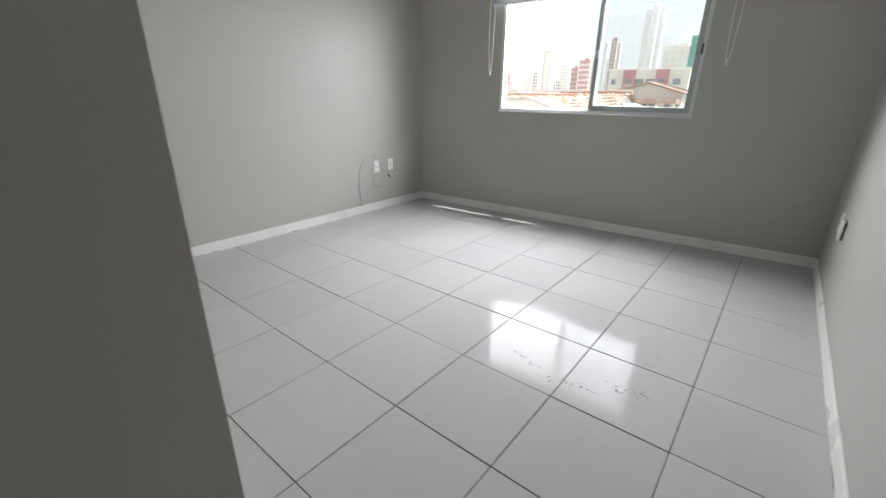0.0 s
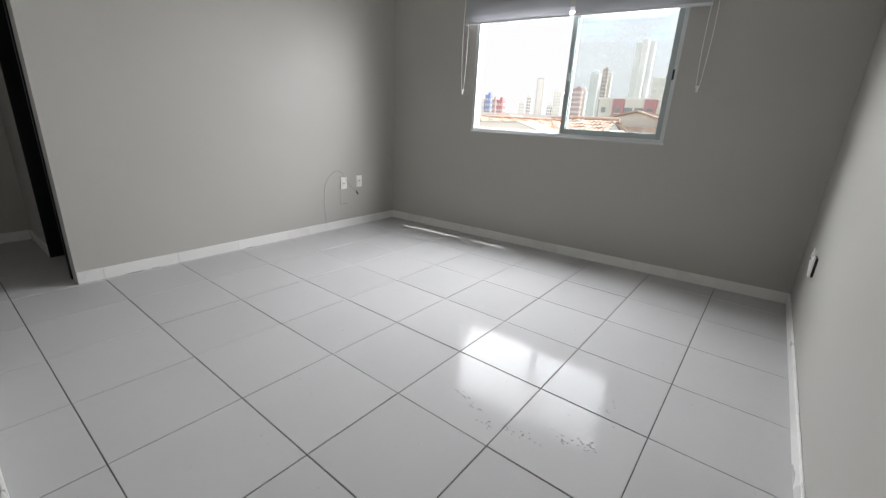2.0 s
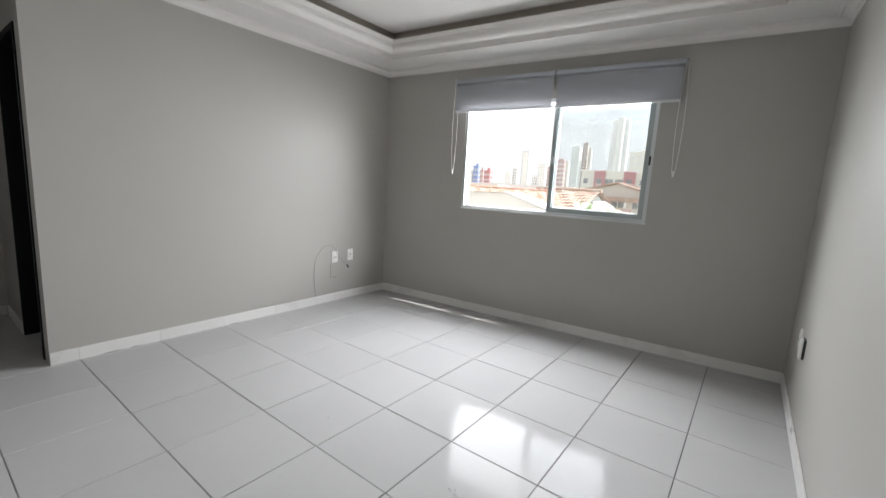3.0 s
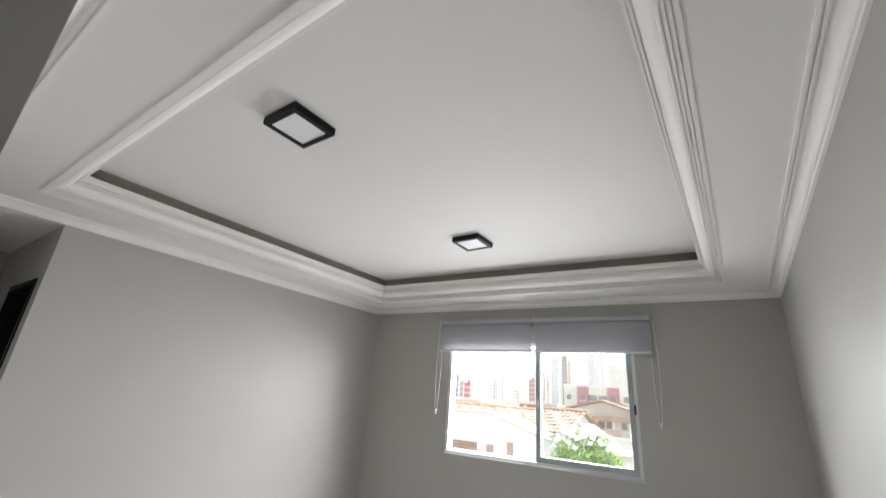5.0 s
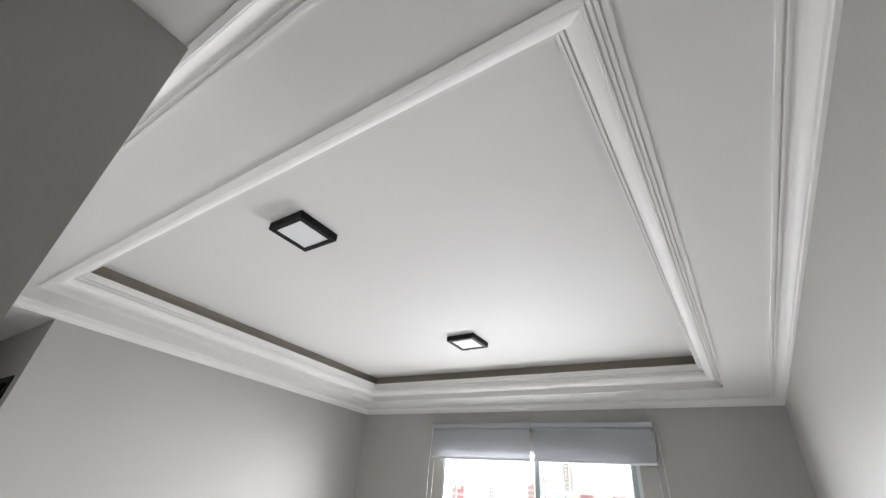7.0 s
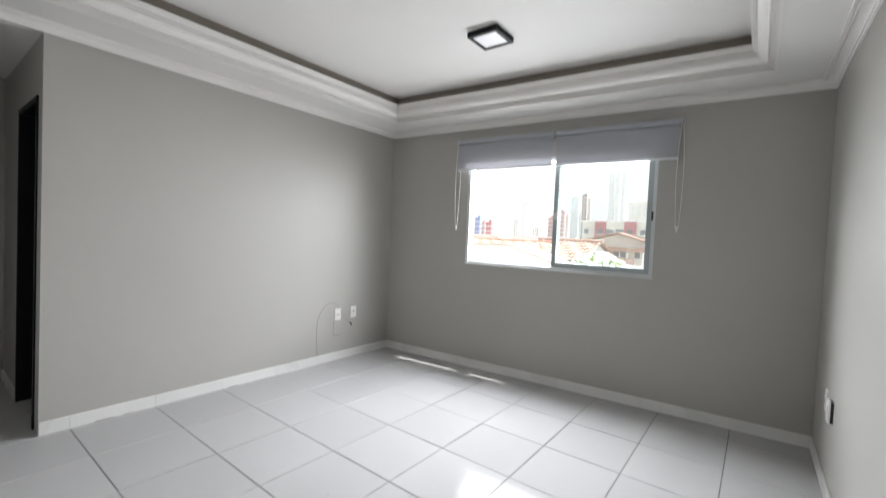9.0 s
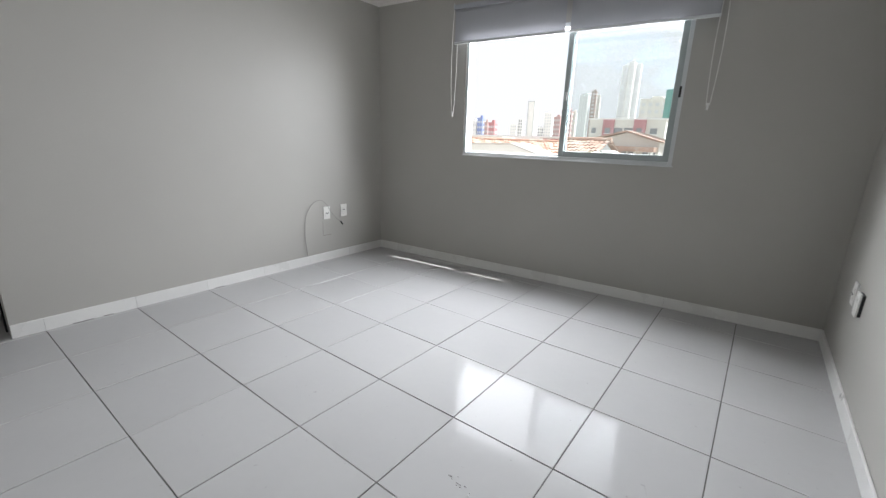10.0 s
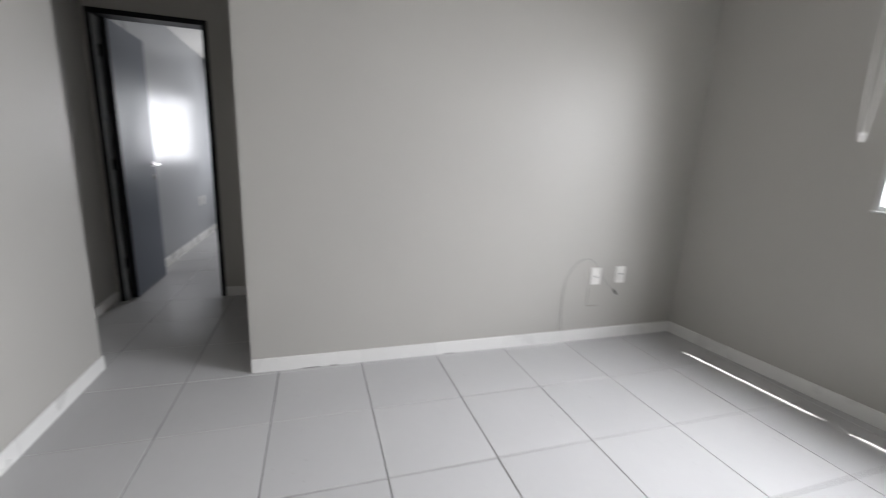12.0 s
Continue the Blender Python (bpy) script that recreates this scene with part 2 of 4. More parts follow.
# ---- the rooms ----
XL, XR, YW, YS, YN = -0.485, 3.137, 2.834, -0.682, -0.90    # living room: left, right, window wall, south wall, its recess
XP, XSTEP, XEND = 2.044, 0.50, -0.70                          # passage side, step of the south wall, end of the south wall
XH, YH, YD = -1.86, -1.265, -0.138                              # hall: end wall, south wall, north wall
ZC, ZR, ZLIP, ZS, TOP = 2.325, 2.368, 2.496, 2.571, 2.70
WX0, WX1, WZ0, WZ1 = 0.483, 2.151, 1.020, 2.002              # the window's opening
SKEW, LEAN = 0.078, 0.007                                    # the window wall and the long wall stand out of square


def about(x, y, slope):
    """A turn about the upright line through x, y."""
    return Matrix.Translation((x, y, 0)) @ Matrix.Rotation(math.atan(slope), 4, "Z") @ Matrix.Translation((-x, -y, 0))


NORTH, EAST = about(1.3, YW, SKEW), about(XR, 2.9, LEAN)


def yn(x, y=YW):
    """The window wall's line, or one beside it."""
    return y + SKEW * (x - 1.3)


def xe(y):
    return XR + LEAN * (2.9 - y)


def turned(ob, m):
    ob.matrix_basis = m @ ob.matrix_basis
    return ob


def prism(bm, pts, z0, z1):
    lo, hi = [[bm.verts.new((x, y, z)) for x, y in pts] for z in (z0, z1)]
    bm.faces.new(lo[::-1])
    bm.faces.new(hi)
    for i in range(len(pts)):
        bm.faces.new((lo[i], lo[(i + 1) % len(pts)], hi[(i + 1) % len(pts)], hi[i]))
    return bm


wall_window = setting("wall_north", boxes(
    (XL - 0.115, YW, -0.1, WX0, YW + 0.15, TOP), (WX1, YW, -0.1, XR + 0.16, YW + 0.15, TOP),
    (WX0, YW, -0.1, WX1, YW + 0.15, WZ0), (WX0, YW, WZ1, WX1, YW + 0.15, TOP)), PAINT, "warm grey painted wall with a sliding window", "wall")
turned(wall_window, NORTH)
setting("wall_west", boxes((XL - 0.115, YD, -0.1, XL, yn(XL), TOP)), PAINT, "warm grey painted wall beside the hall", "wall")
turned(setting("wall_east", boxes((XR, -2.70, -0.1, XR + 0.14, yn(XR), TOP)), PAINT, "warm grey painted long wall", "wall"), EAST)
setting("wall_south", boxes((XSTEP, -1.04, -0.1, XP, YS, TOP), (XEND, -1.04, -0.1, XSTEP, YN, TOP)),
        PAINT, "warm grey painted wall with a passage beside it", "wall")
setting("wall_passage", boxes((XP - 0.14, -2.5, -0.1, XP, -1.04, TOP), (XP - 0.14, -2.64, -0.1, xe(-2.5), -2.5, TOP)), PAINT, "grey painted wall of the entrance passage", "wall")
setting("wall_hall_south", boxes((XH, YH - 0.14, -0.1, XEND, YH, TOP), (XEND, YH - 0.14, -0.1, XEND + 0.14, -1.04, TOP)), PAINT, "grey painted hall wall", "wall")
DY0, DY1, DZ = -1.242, -0.506, 2.08                            # end door's opening
setting("wall_hall_end", boxes((XH - 0.12, -1.37, -0.1, XH, DY0, TOP), (XH - 0.12, DY1, -0.1, XH, YW, TOP), (XH - 0.12, DY0, DZ, XH, DY1, TOP)),
        PAINT, "grey painted wall with a doorway at the hall's end", "wall")
BX0, BX1, BZ = -1.23, XL - 0.115, 1.99                        # side door's opening
setting("wall_hall_north", boxes((XH, YD, -0.1, BX0, YD + 0.12, TOP), (BX0, YD, BZ, BX1, YD + 0.12, TOP)), PAINT, "grey painted hall wall with a dark doorway", "wall")
FX = -5.6
FW0, FW1 = -0.8, 0.4
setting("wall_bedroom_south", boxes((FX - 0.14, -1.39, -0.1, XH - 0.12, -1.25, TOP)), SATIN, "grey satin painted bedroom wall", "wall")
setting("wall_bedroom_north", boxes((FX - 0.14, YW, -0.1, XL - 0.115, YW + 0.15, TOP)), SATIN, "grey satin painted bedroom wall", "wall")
setting("wall_bedroom_west", boxes((FX - 0.14, -1.25, -0.1, FX, FW0, TOP), (FX - 0.14, FW1, -0.1, FX, YW, TOP),
                                   (FX - 0.14, FW0, -0.1, FX, FW1, 1.0), (FX - 0.14, FW0, 1.9, FX, FW1, TOP)), PAINT, "grey bedroom wall with a window opening", "wall")

# ceilings
CX0, CX1, CY0, CY1 = -0.122, 2.822, -0.354, 2.46            # outer edge of the crown
ring = boxes((XSTEP, YS, ZR, CX1, CY0, ZR + 0.03), (XL, YN, ZR, XSTEP, CY0, ZR + 0.03))
prism(ring, [(XL, CY0), (CX0, CY0), (CX0, yn(CX0, CY1)), (XL, yn(XL, CY1))], ZR, ZR + 0.03)
prism(ring, [(CX1, YS), (xe(YS), YS), (xe(yn(XR, CY1)), yn(XR, CY1)), (CX1, yn(CX1, CY1))], ZR, ZR + 0.03)
prism(ring, [(XL, yn(XL, CY1)), (XR, yn(XR, CY1)), (XR, yn(XR)), (XL, yn(XL))], ZR, ZR + 0.03)
setting("ceiling_border", ring, CEIL, "white dropped plaster ceiling border", "ceiling")
setting("ceiling", boxes((XL, YN, ZS, xe(YN), yn(XR), TOP)), CEIL, "white painted raised ceiling field", "ceiling")
setting("ceiling_hall", boxes((XH, -1.23, ZC, XEND, YD, TOP), (XEND, YN, ZC, XL, YD, TOP)), CEIL, "white painted hall ceiling", "ceiling")
setting("ceiling_passage", boxes((XP, -2.5, ZC, xe(-2.5), YS, TOP)), CEIL, "white painted passage ceiling", "ceiling")
setting("ceiling_bathroom", boxes((XH, YD + 0.12, ZC, XL - 0.115, YW, TOP)), CEIL, "white ceiling of the dark side room", "ceiling")
setting("ceiling_bedroom", boxes((FX, -1.25, 2.42, XH - 0.12, YW, TOP)), CEIL, "white painted bedroom ceiling", "ceiling")
setting("roof_slab", boxes((FX - 0.14, -2.64, TOP, XR + 0.26, YW + 0.28, TOP + 0.14)), O_WHITE, "plain concrete slab over the flat", "slab")

room_loop = [(XL, YN), (XSTEP, YN), (XSTEP, YS), (xe(YS), YS), (xe(yn(XR)), yn(XR)), (XL, yn(XL))]
cornice_profile = [(-0.004, ZC), (-0.004, ZC - 0.003), (0.009, ZC - 0.003),  (0.011, ZC + 0.006), (0.009, ZC + 0.010), (0.014, ZC + 0.011)] + arc((0.050, ZC + 0.008), (0.035, 0.036), 174, 96, 10) + [
    (0.048, ZC + 0.037), (0.053, ZC + 0.036), (0.0545, ZC + 0.047), (0.0585, ZC + 0.047), (0.060, ZC + 0.038), (0.069, ZC + 0.038), (0.069, ZR)]
cornice_profile = [(d * 1.2, ZC + (z - ZC) * 0.86) for d, z in cornice_profile[:-1]] + [(0.069 * 1.2, ZR)]
tagged(mesh_object("cornice", sweep(cornice_profile, room_loop), PLASTER), "white coved plaster cornice round the room", "cornice", kind="structure")
crown_loop = [(CX0, CY0), (CX1, CY0), (CX1, yn(CX1, CY1)), (CX0, yn(CX0, CY1))]
crown_profile = [(0.0, ZR), (0.0, ZR - 0.005), (0.013, ZR - 0.005)]
for d, z in ((0.013, 0.008), (0.026, 0.021), (0.039, 0.030)):      # stepped fillets with a narrow groove between
    crown_profile += [(d, ZR + z - 0.008), (d - 0.006, ZR + z - 0.008), (d - 0.006, ZR + z - 0.0025), (d, ZR + z - 0.0025)]
    crown_profile += [(d, ZR + z + 0.007), (d + 0.005, ZR + z + 0.007), (d + 0.0057, ZR + z), (d + 0.013, ZR + z)]
crown_profile += arc((0.052, ZR + 0.076), (0.044, 0.042), -86, -10, 14)
for d, z in ((0.097, 0.076), (0.110, 0.090)):
    crown_profile += [(d, ZR + z - 0.0055), (d - 0.006, ZR + z - 0.0055), (d - 0.006, ZR + z - 0.001), (d, ZR + z - 0.001)]
    crown_profile += [(d, ZR + z + 0.007), (d + 0.005, ZR + z + 0.007), (d + 0.0057, ZR + z), (d + 0.013, ZR + z)]
crown_profile += [(0.123, ZLIP - 0.012), (0.128, ZLIP - 0.012), (0.128, ZLIP), (0.06, ZLIP)]
tagged(mesh_object("crown_moulding", sweep(crown_profile, crown_loop), PLASTER), "white stepped plaster crown round the raised ceiling", "moulding", kind="structure")
# strip behind the crown's lip, the recess's shade put into its colour
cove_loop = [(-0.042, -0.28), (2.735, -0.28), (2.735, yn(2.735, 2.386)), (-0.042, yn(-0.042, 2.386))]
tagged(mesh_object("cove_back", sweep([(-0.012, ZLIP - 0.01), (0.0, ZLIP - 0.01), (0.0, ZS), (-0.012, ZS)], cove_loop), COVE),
       "back of the recessed ceiling cove, its shade painted dark taupe", "cove", kind="structure")

# ---- window ----
window = thing("window_1", ((WX0 + WX1) / 2, YW + 0.05, WZ0), "white aluminium sliding window, one half slid open", "window", kind="structure")
FY0, FY1 = YW + 0.006, YW + 0.10
part("window_frame", boxes((WX0, FY0, WZ0, WX0 + 0.024, FY1, WZ1), (WX1 - 0.026, FY0, WZ0, WX1, FY1, WZ1),
                           (WX0 + 0.024, FY0, WZ0, WX1 - 0.026, FY1, WZ0 + 0.022), (WX0 + 0.024, FY0, WZ1 - 0.03, WX1 - 0.026, FY1, WZ1), bevel=0.002), ALU, window)
part("track", boxes((WX0 + 0.024, FY0 + 0.03, WZ0 + 0.022, WX1 - 0.026, FY0 + 0.034, WZ0 + 0.034),
                    (WX0 + 0.024, FY0 + 0.062, WZ0 + 0.022, WX1 - 0.026, FY0 + 0.066, WZ0 + 0.034)), ALU, window)
part("window_sill", boxes((WX0 - 0.004, YW - 0.008, WZ0 - 0.010, WX1 + 0.006, YW + 0.15, WZ0), bevel=0.003), ALU, window)


def sash(x0, x1, y, z0, z1):
    w, r = 0.038, 0.042
    s = part("sash", boxes((x0, y, z0, x0 + w, y + 0.020, z1), (x1 - w, y, z0, x1, y + 0.020, z1),
                           (x0 + w, y, z0, x1 - w, y + 0.020, z0 + r), (x0 + w, y, z1 - r, x1 - w, y + 0.020, z1), bevel=0.002), SASH, window)
    g = part("pane", boxes((x0 + w, y + 0.008, z0 + r, x1 - w, y + 0.012, z1 - r)), GLASS, s, "clear green tinted glass")
    g.visible_shadow = False
    return s


s1 = sash(1.346, WX1 - 0.027, FY0 + 0.004, WZ0 + 0.024, WZ1 - 0.031)
s2 = sash(1.356, WX1 - 0.027, FY0 + 0.027, WZ0 + 0.024, WZ1 - 0.031)
part("latch", boxes((1.356, FY0 - 0.006, 1.46, 1.376, FY0 + 0.004, 1.52), bevel=0.002), ALU, s1)
part("latch", boxes((WX1 - 0.030, FY0 - 0.007, 1.465, WX1 - 0.016, FY0, 1.535), bevel=0.002), DARKPL, window, "black plastic latch")
turned(window, NORTH)


# ---- roller blinds ----
def roller_blind(x0, x1, cord_x, cord_z, label):
    b = thing("roller_blind", ((x0 + x1) / 2, YW - 0.05, 2.204), label, "blind", "blinds over the window")
    part("head_rail", boxes((x0, YW - 0.085, 2.174, x1, YW - 0.022, 2.209), bevel=0.006), RAIL, b)
    part("bracket", boxes((x0 - 0.004, YW - 0.08, 2.179, x0 - 0.001, YW, 2.219), bevel=0.001), ALU, b)
    part("bracket", boxes((x1 + 0.001, YW - 0.08, 2.179, x1 + 0.004, YW, 2.219), bevel=0.001), ALU, b)
    bm = bmesh.new()
    tube(bm, (x0 + 0.01, YW - 0.052, 2.164), (x1 - 0.01, YW - 0.052, 2.164), 0.021, n=20)
    part("roll", bm, CLOTH, b, smooth=True)
    n = 14
    bm = bmesh.new()
    rows = []
    for k in range(9):
        z = 2.164 - (2.164 - 1.929) * k / 8
        rows.append([(x0 + 0.012 + (x1 - x0 - 0.024) * i / n, YW - 0.071 + 0.0012 * math.sin(i * 0.9 + k * 0.25), z) for i in range(n + 1)])
    front = [[bm.verts.new(p) for p in r] for r in rows]
    for k in range(8):
        for i in range(n):
            bm.faces.new((front[k][i], front[k][i + 1], front[k + 1][i + 1], front[k + 1][i]))
    part("cloth", bm, CLOTH, b, "grey roller cloth, nearly rolled up", smooth=True)
    part("bottom_bar", boxes((x0 + 0.008, YW - 0.078, 1.914, x1 - 0.008, YW - 0.063, 1.932), bevel=0.004), ALU, b)
    # bead chain: two strands that meet in a weight
    bm = bmesh.new()
    for side in (-1, 1):
        last = None
        for k in range(21):
            u = k / 20
            p = Vector((cord_x + side * (0.006 + 0.014 * math.sin(u * math.pi) + 0.004 * u), YW - 0.052 + side * 0.012 * (1 - u), 2.184 - (2.184 - cord_z) * u))
            if last is not None:
                tube(bm, last, p, 0.0022, n=6)
            last = p
    part("chain", bm, CHAIN, b, "thin white bead chain loop")
    bm = bmesh.new()
    tube(bm, (cord_x, YW - 0.052, cord_z + 0.012), (cord_x, YW - 0.052, cord_z - 0.03), 0.009, 0.006, n=10)
    part("chain_weight", bm, CHAIN, b)
    return turned(b, NORTH)


roller_blind(0.391, 1.346, 0.391, 1.37, "grey roller blind with white rail, chain at its outer end")
roller_blind(1.360, 2.293, 2.300, 1.41, "grey roller blind beside its twin, chain hanging free")

# ---- ceiling lamps ----


def panel_lamp(x, y):
    a = 0.107
    lamp = thing("ceiling_lamp", (x, y, ZS), "square black surface panel lamp, unlit, on the ceiling", "lamp", "ceiling lamps")
    z0, z1 = ZS - 0.036, ZS - 0.0005
    part("housing", boxes((x - a, y - a, z0, x + a, y - a + 0.024, z1), (x - a, y + a - 0.024, z0, x + a, y + a, z1),
                          (x - a, y - a + 0.024, z0, x - a + 0.024, y + a - 0.024, z1), (x + a - 0.024, y - a + 0.024, z0, x + a, y + a - 0.024, z1)), LAMPF, lamp)
    part("diffuser", boxes((x - a + 0.024, y - a + 0.024, z0 + 0.004, x + a - 0.024, y + a - 0.024, z0 + 0.010)), DIFF, lamp, "white opal diffuser")
    return lamp


panel_lamp(1.381, 0.129)
panel_lamp(1.357, 1.660)


# ---- doors ----
def door_frame(parent, along, a0, a1, b0, b1, h, w=0.035):
    """Jambs and head of a door frame in an opening from a0 to a1, through a wall from b0 to b1."""
    e = 0.008

    def lot(p0, p1, z0, z1):
        return (b0 - e, p0, z0, b1 + e, p1, z1) if along == "y" else (p0, b0 - e, z0, p1, b1 + e, z1)
    part("jamb", boxes(lot(a0, a0 + w * 0.86, 0.0, h), bevel=0.002), BLACK, parent)
    if along == "y":
        part("jamb_lining", boxes((b0, a0 + w * 0.86, 0.0, b1 - 0.004, a0 + w * 0.86 + 0.004, h - w)), ALU, parent, "pale grey lining")
    part("jamb", boxes(lot(a1 - w, a1, 0.0, h), bevel=0.002), BLACK, parent)
    part("head", boxes(lot(a0 + w * 0.86, a1 - w, h - w, h), bevel=0.002), BLACK, parent)


door = thing("door_1", (XH - 0.06, DY0, 0), "dark slate door standing open in a black frame", "door", kind="structure")
door_frame(door, "y", DY0, DY1, XH - 0.12, XH, DZ)
leaf = part("leaf", boxes((XH - 0.055 - 0.66, DY0 + 0.064, 0.008, XH - 0.055, DY0 + 0.099, DZ - 0.04), bevel=0.0015), LEAF, door)
part("leaf_edge", boxes((XH - 0.055, DY0 + 0.0535, 0.008, XH - 0.052, DY0 + 0.0995, DZ - 0.04)), BLACK, leaf, "black leaf edge")
hx, hz = XH - 0.055 - 0.60, 1.03
bm = bmesh.new()
tube(bm, (hx, DY0 + 0.099, hz), (hx, DY0 + 0.104, hz), 0.026, n=20)
tube(bm, (hx, DY0 + 0.104, hz), (hx, DY0 + 0.149, hz), 0.009, n=12)
tube(bm, (hx + 0.006, DY0 + 0.144, hz), (hx - 0.006 + 0.125, DY0 + 0.142, hz), 0.009, 0.008, n=12)
part("door_handle", bm, CHROME, leaf, "chrome lever handle", smooth=False)
bm = bmesh.new()
tube(bm, (hx, DY0 + 0.099, hz - 0.11), (hx, DY0 + 0.104, hz - 0.11), 0.022, n=20)
part("lock_rose", bm, CHROME, leaf)
for hz2 in (0.25, 1.0, 1.78):
    bm = bmesh.new()
    tube(bm, (XH - 0.047, DY0 + 0.044, hz2), (XH - 0.047, DY0 + 0.044, hz2 + 0.08), 0.006, n=10)
    part("hinge", bm, BLACK, leaf)
door2 = thing("door_2", (BX0, YD, 0), "black door frame round a dark doorway", "door frame", kind="structure")
door_frame(door2, "x", BX0, BX1, YD, YD + 0.12, BZ)

# ---- sockets, switch, cable ----


def wall_plate(name, label, x, y, z, face, w=0.072, h=0.116, kind_of="socket"):
    """A wall plate on a wall whose face looks along face (+1: to +x, -1: to -x)."""
    t = thing(name, (x, y, z), label, kind_of, "wall plates")
    part("plate", boxes((x, y - w / 2, z - h / 2, x + face * 0.009, y + w / 2, z + h / 2), bevel=0.003), PLASTIC, t)
    part("insert", boxes((x + face * 0.0085, y - 0.021, z - 0.034, x + face * 0.0125, y + 0.021, z + 0.034), bevel=0.002), PLASTIC, t)
    return t


def holes(t, x, y, z, face):
    for dy, dz in ((-0.011, 0.0), (0.0, -0.006), (0.011, 0.0)):
        bm = bmesh.new()
        tube(bm, (x + face * 0.0125, y + dy, z + dz), (x + face * 0.0133, y + dy, z + dz), 0.0042, n=10)
        part("pin_hole", bm, DARKPL, t)


s = wall_plate("wall_socket", "white power socket plate on the grey wall", XL, 2.001, 0.452, 1)
holes(s, XL, 2.001, 0.452, 1)
s = wall_plate("aerial_socket", "white aerial plate with a small badge", XL, 2.197, 0.456, 1)
part("badge", boxes((XL + 0.0125, 2.186, 0.459, XL + 0.0132, 2.208, 0.465)), DARKPL, s)
s = wall_plate("wall_socket", "white power socket plate near the window wall", XR, 2.465, 0.463, -1)
holes(s, XR, 2.465, 0.463, -1)
turned(s, EAST)
s = wall_plate("wall_socket", "white socket plate standing off the wall, box open", XR - 0.012, 2.29, 0.458, -1)
part("back_box", boxes((XR - 0.012, 2.29 - 0.034, 0.405, XR, 2.29 + 0.034, 0.511)), DARKPL, s, "dark open wall box")
turned(s, EAST)


def wire(name, pts, r, material, label, category):
    cu = bpy.data.curves.new(name, "CURVE")
    cu.dimensions, cu.bevel_depth, cu.bevel_resolution = "3D", r, 3
    sp = cu.splines.new("BEZIER")
    sp.bezier_points.add(len(pts) - 1)
    for q, p in zip(sp.bezier_points, pts):
        q.co = p
        q.handle_left_type = q.handle_right_type = "AUTO"
    cu.materials.append(material)
    return tagged(new(name, cu), label, category)


cable = wire("aerial_cable", [(XL + 0.013, 1.770, 0.075), (XL + 0.006, 1.760, 0.316), (XL + 0.02, 1.790, 0.496), (XL + 0.035, 1.895, 0.581), (XL + 0.03, 1.980, 0.536),
                              (XL + 0.022, 2.030, 0.466), (XL + 0.03, 2.100, 0.386), (XL + 0.03, 2.145, 0.351)], 0.0016, CABLE, "thin grey aerial cable looping from the skirting", "cable")
bm = bmesh.new()
tube(bm, (XL + 0.03, 2.138, 0.358), (XL + 0.03, 2.162, 0.326), 0.007, 0.006, n=10)
plug = part("plug", bm, DARKPL, cable, "black aerial plug")
crack = boxes((XL, 1.955, 0.240, XL + 0.0012, 2.045, 0.2435), (XL, 1.955, 0.2435, XL + 0.0012, 1.957, 0.371))
tagged(mesh_object("patch_mark", crack, MARK), "thin dark scored mark below the socket", "wall mark", kind="structure")
for px in (-4.62, -4.42):
    t = thing("wall_socket", (px, -1.25, 0.5), "white socket plate in the room beyond the door", "socket", "wall plates")
    part("plate", boxes((px - 0.037, -1.25, 0.442, px + 0.037, -1.241, 0.558), bevel=0.003), PLASTIC, t)
    part("insert", boxes((px - 0.02, -1.2415, 0.466, px + 0.02, -1.238, 0.534), bevel=0.002), PLASTIC, t)

# ---- outdoors ----
EX, EY, EZ = 2.6, -0.2, 1.2
GZ = -6.5


def out(az, d):
    return EX + d * math.sin(radians(az)), EY + d * math.cos(radians(az))


def wx(az, y):
    """The x at which the bearing az meets the plane at y."""
    return EX + (y - EY) * math.tan(radians(az))


def hz(el, az, y):
    """The height that stands at el degrees over the horizon, on the bearing az, in the plane at y."""
    return EZ + (y - EY) / math.cos(radians(az)) * math.tan(radians(el))


bm = bmesh.new()
bmesh.ops.create_grid(bm, x_segments=8, y_segments=8, size=2400, matrix=Matrix.Translation((0, 0, GZ)))
setting("ground", bm, O_GROUND, "dusty town ground reaching the horizon", "ground")


def tower(az0, az1, el, d, body, label, strips=4, storey=3.0, trim=None, roof=True, depth=None):
    """A far tower block: body, roof block and columns of recessed windows."""
    mid = (az0 + az1) / 2
    y = out(mid, d)[1]
    x0, x1 = sorted((wx(az0, y), wx(az1, y)))
    top = hz(el, mid, y)
    w = x1 - x0
    dep = depth or w * 0.9
    t = thing("tower_block", ((x0 + x1) / 2, y, GZ), label, "tower block")
    part("wall", boxes((x0, y, GZ, x1, y + dep, top)), body, t)
    part("parapet", boxes((x0 - 0.15, y - 0.15, top, x1 + 0.15, y + 0.25, top + 0.7)), body, t)
    if roof:
        part("roof_block", boxes((x0 + w * 0.3, y + dep * 0.5, top, x0 + w * 0.7, y + dep * 0.9, top + storey * 0.7)), body, t)
    lo = max(GZ + 4, hz(-1.5, mid, y))
    b2 = bmesh.new()
    fx = x0 if x0 > EX else x1
    z = top - storey
    while z > lo:
        for k in range(strips):
            c, hw = x0 + w * (k + 0.5) / strips, w / strips * 0.27
            box(b2, c - hw, y - 0.12, z + 0.6, c + hw, y + 0.05, z + 1.9)
        for q in (0.3, 0.65):
            box(b2, fx - 0.1, y + dep * q, z + 0.6, fx + 0.1, y + dep * q + 1.4, z + 1.9)
        z -= storey
    tagged(part("glazing", b2, O_FAR if trim is None else trim, t), kind="stuff")
    return t


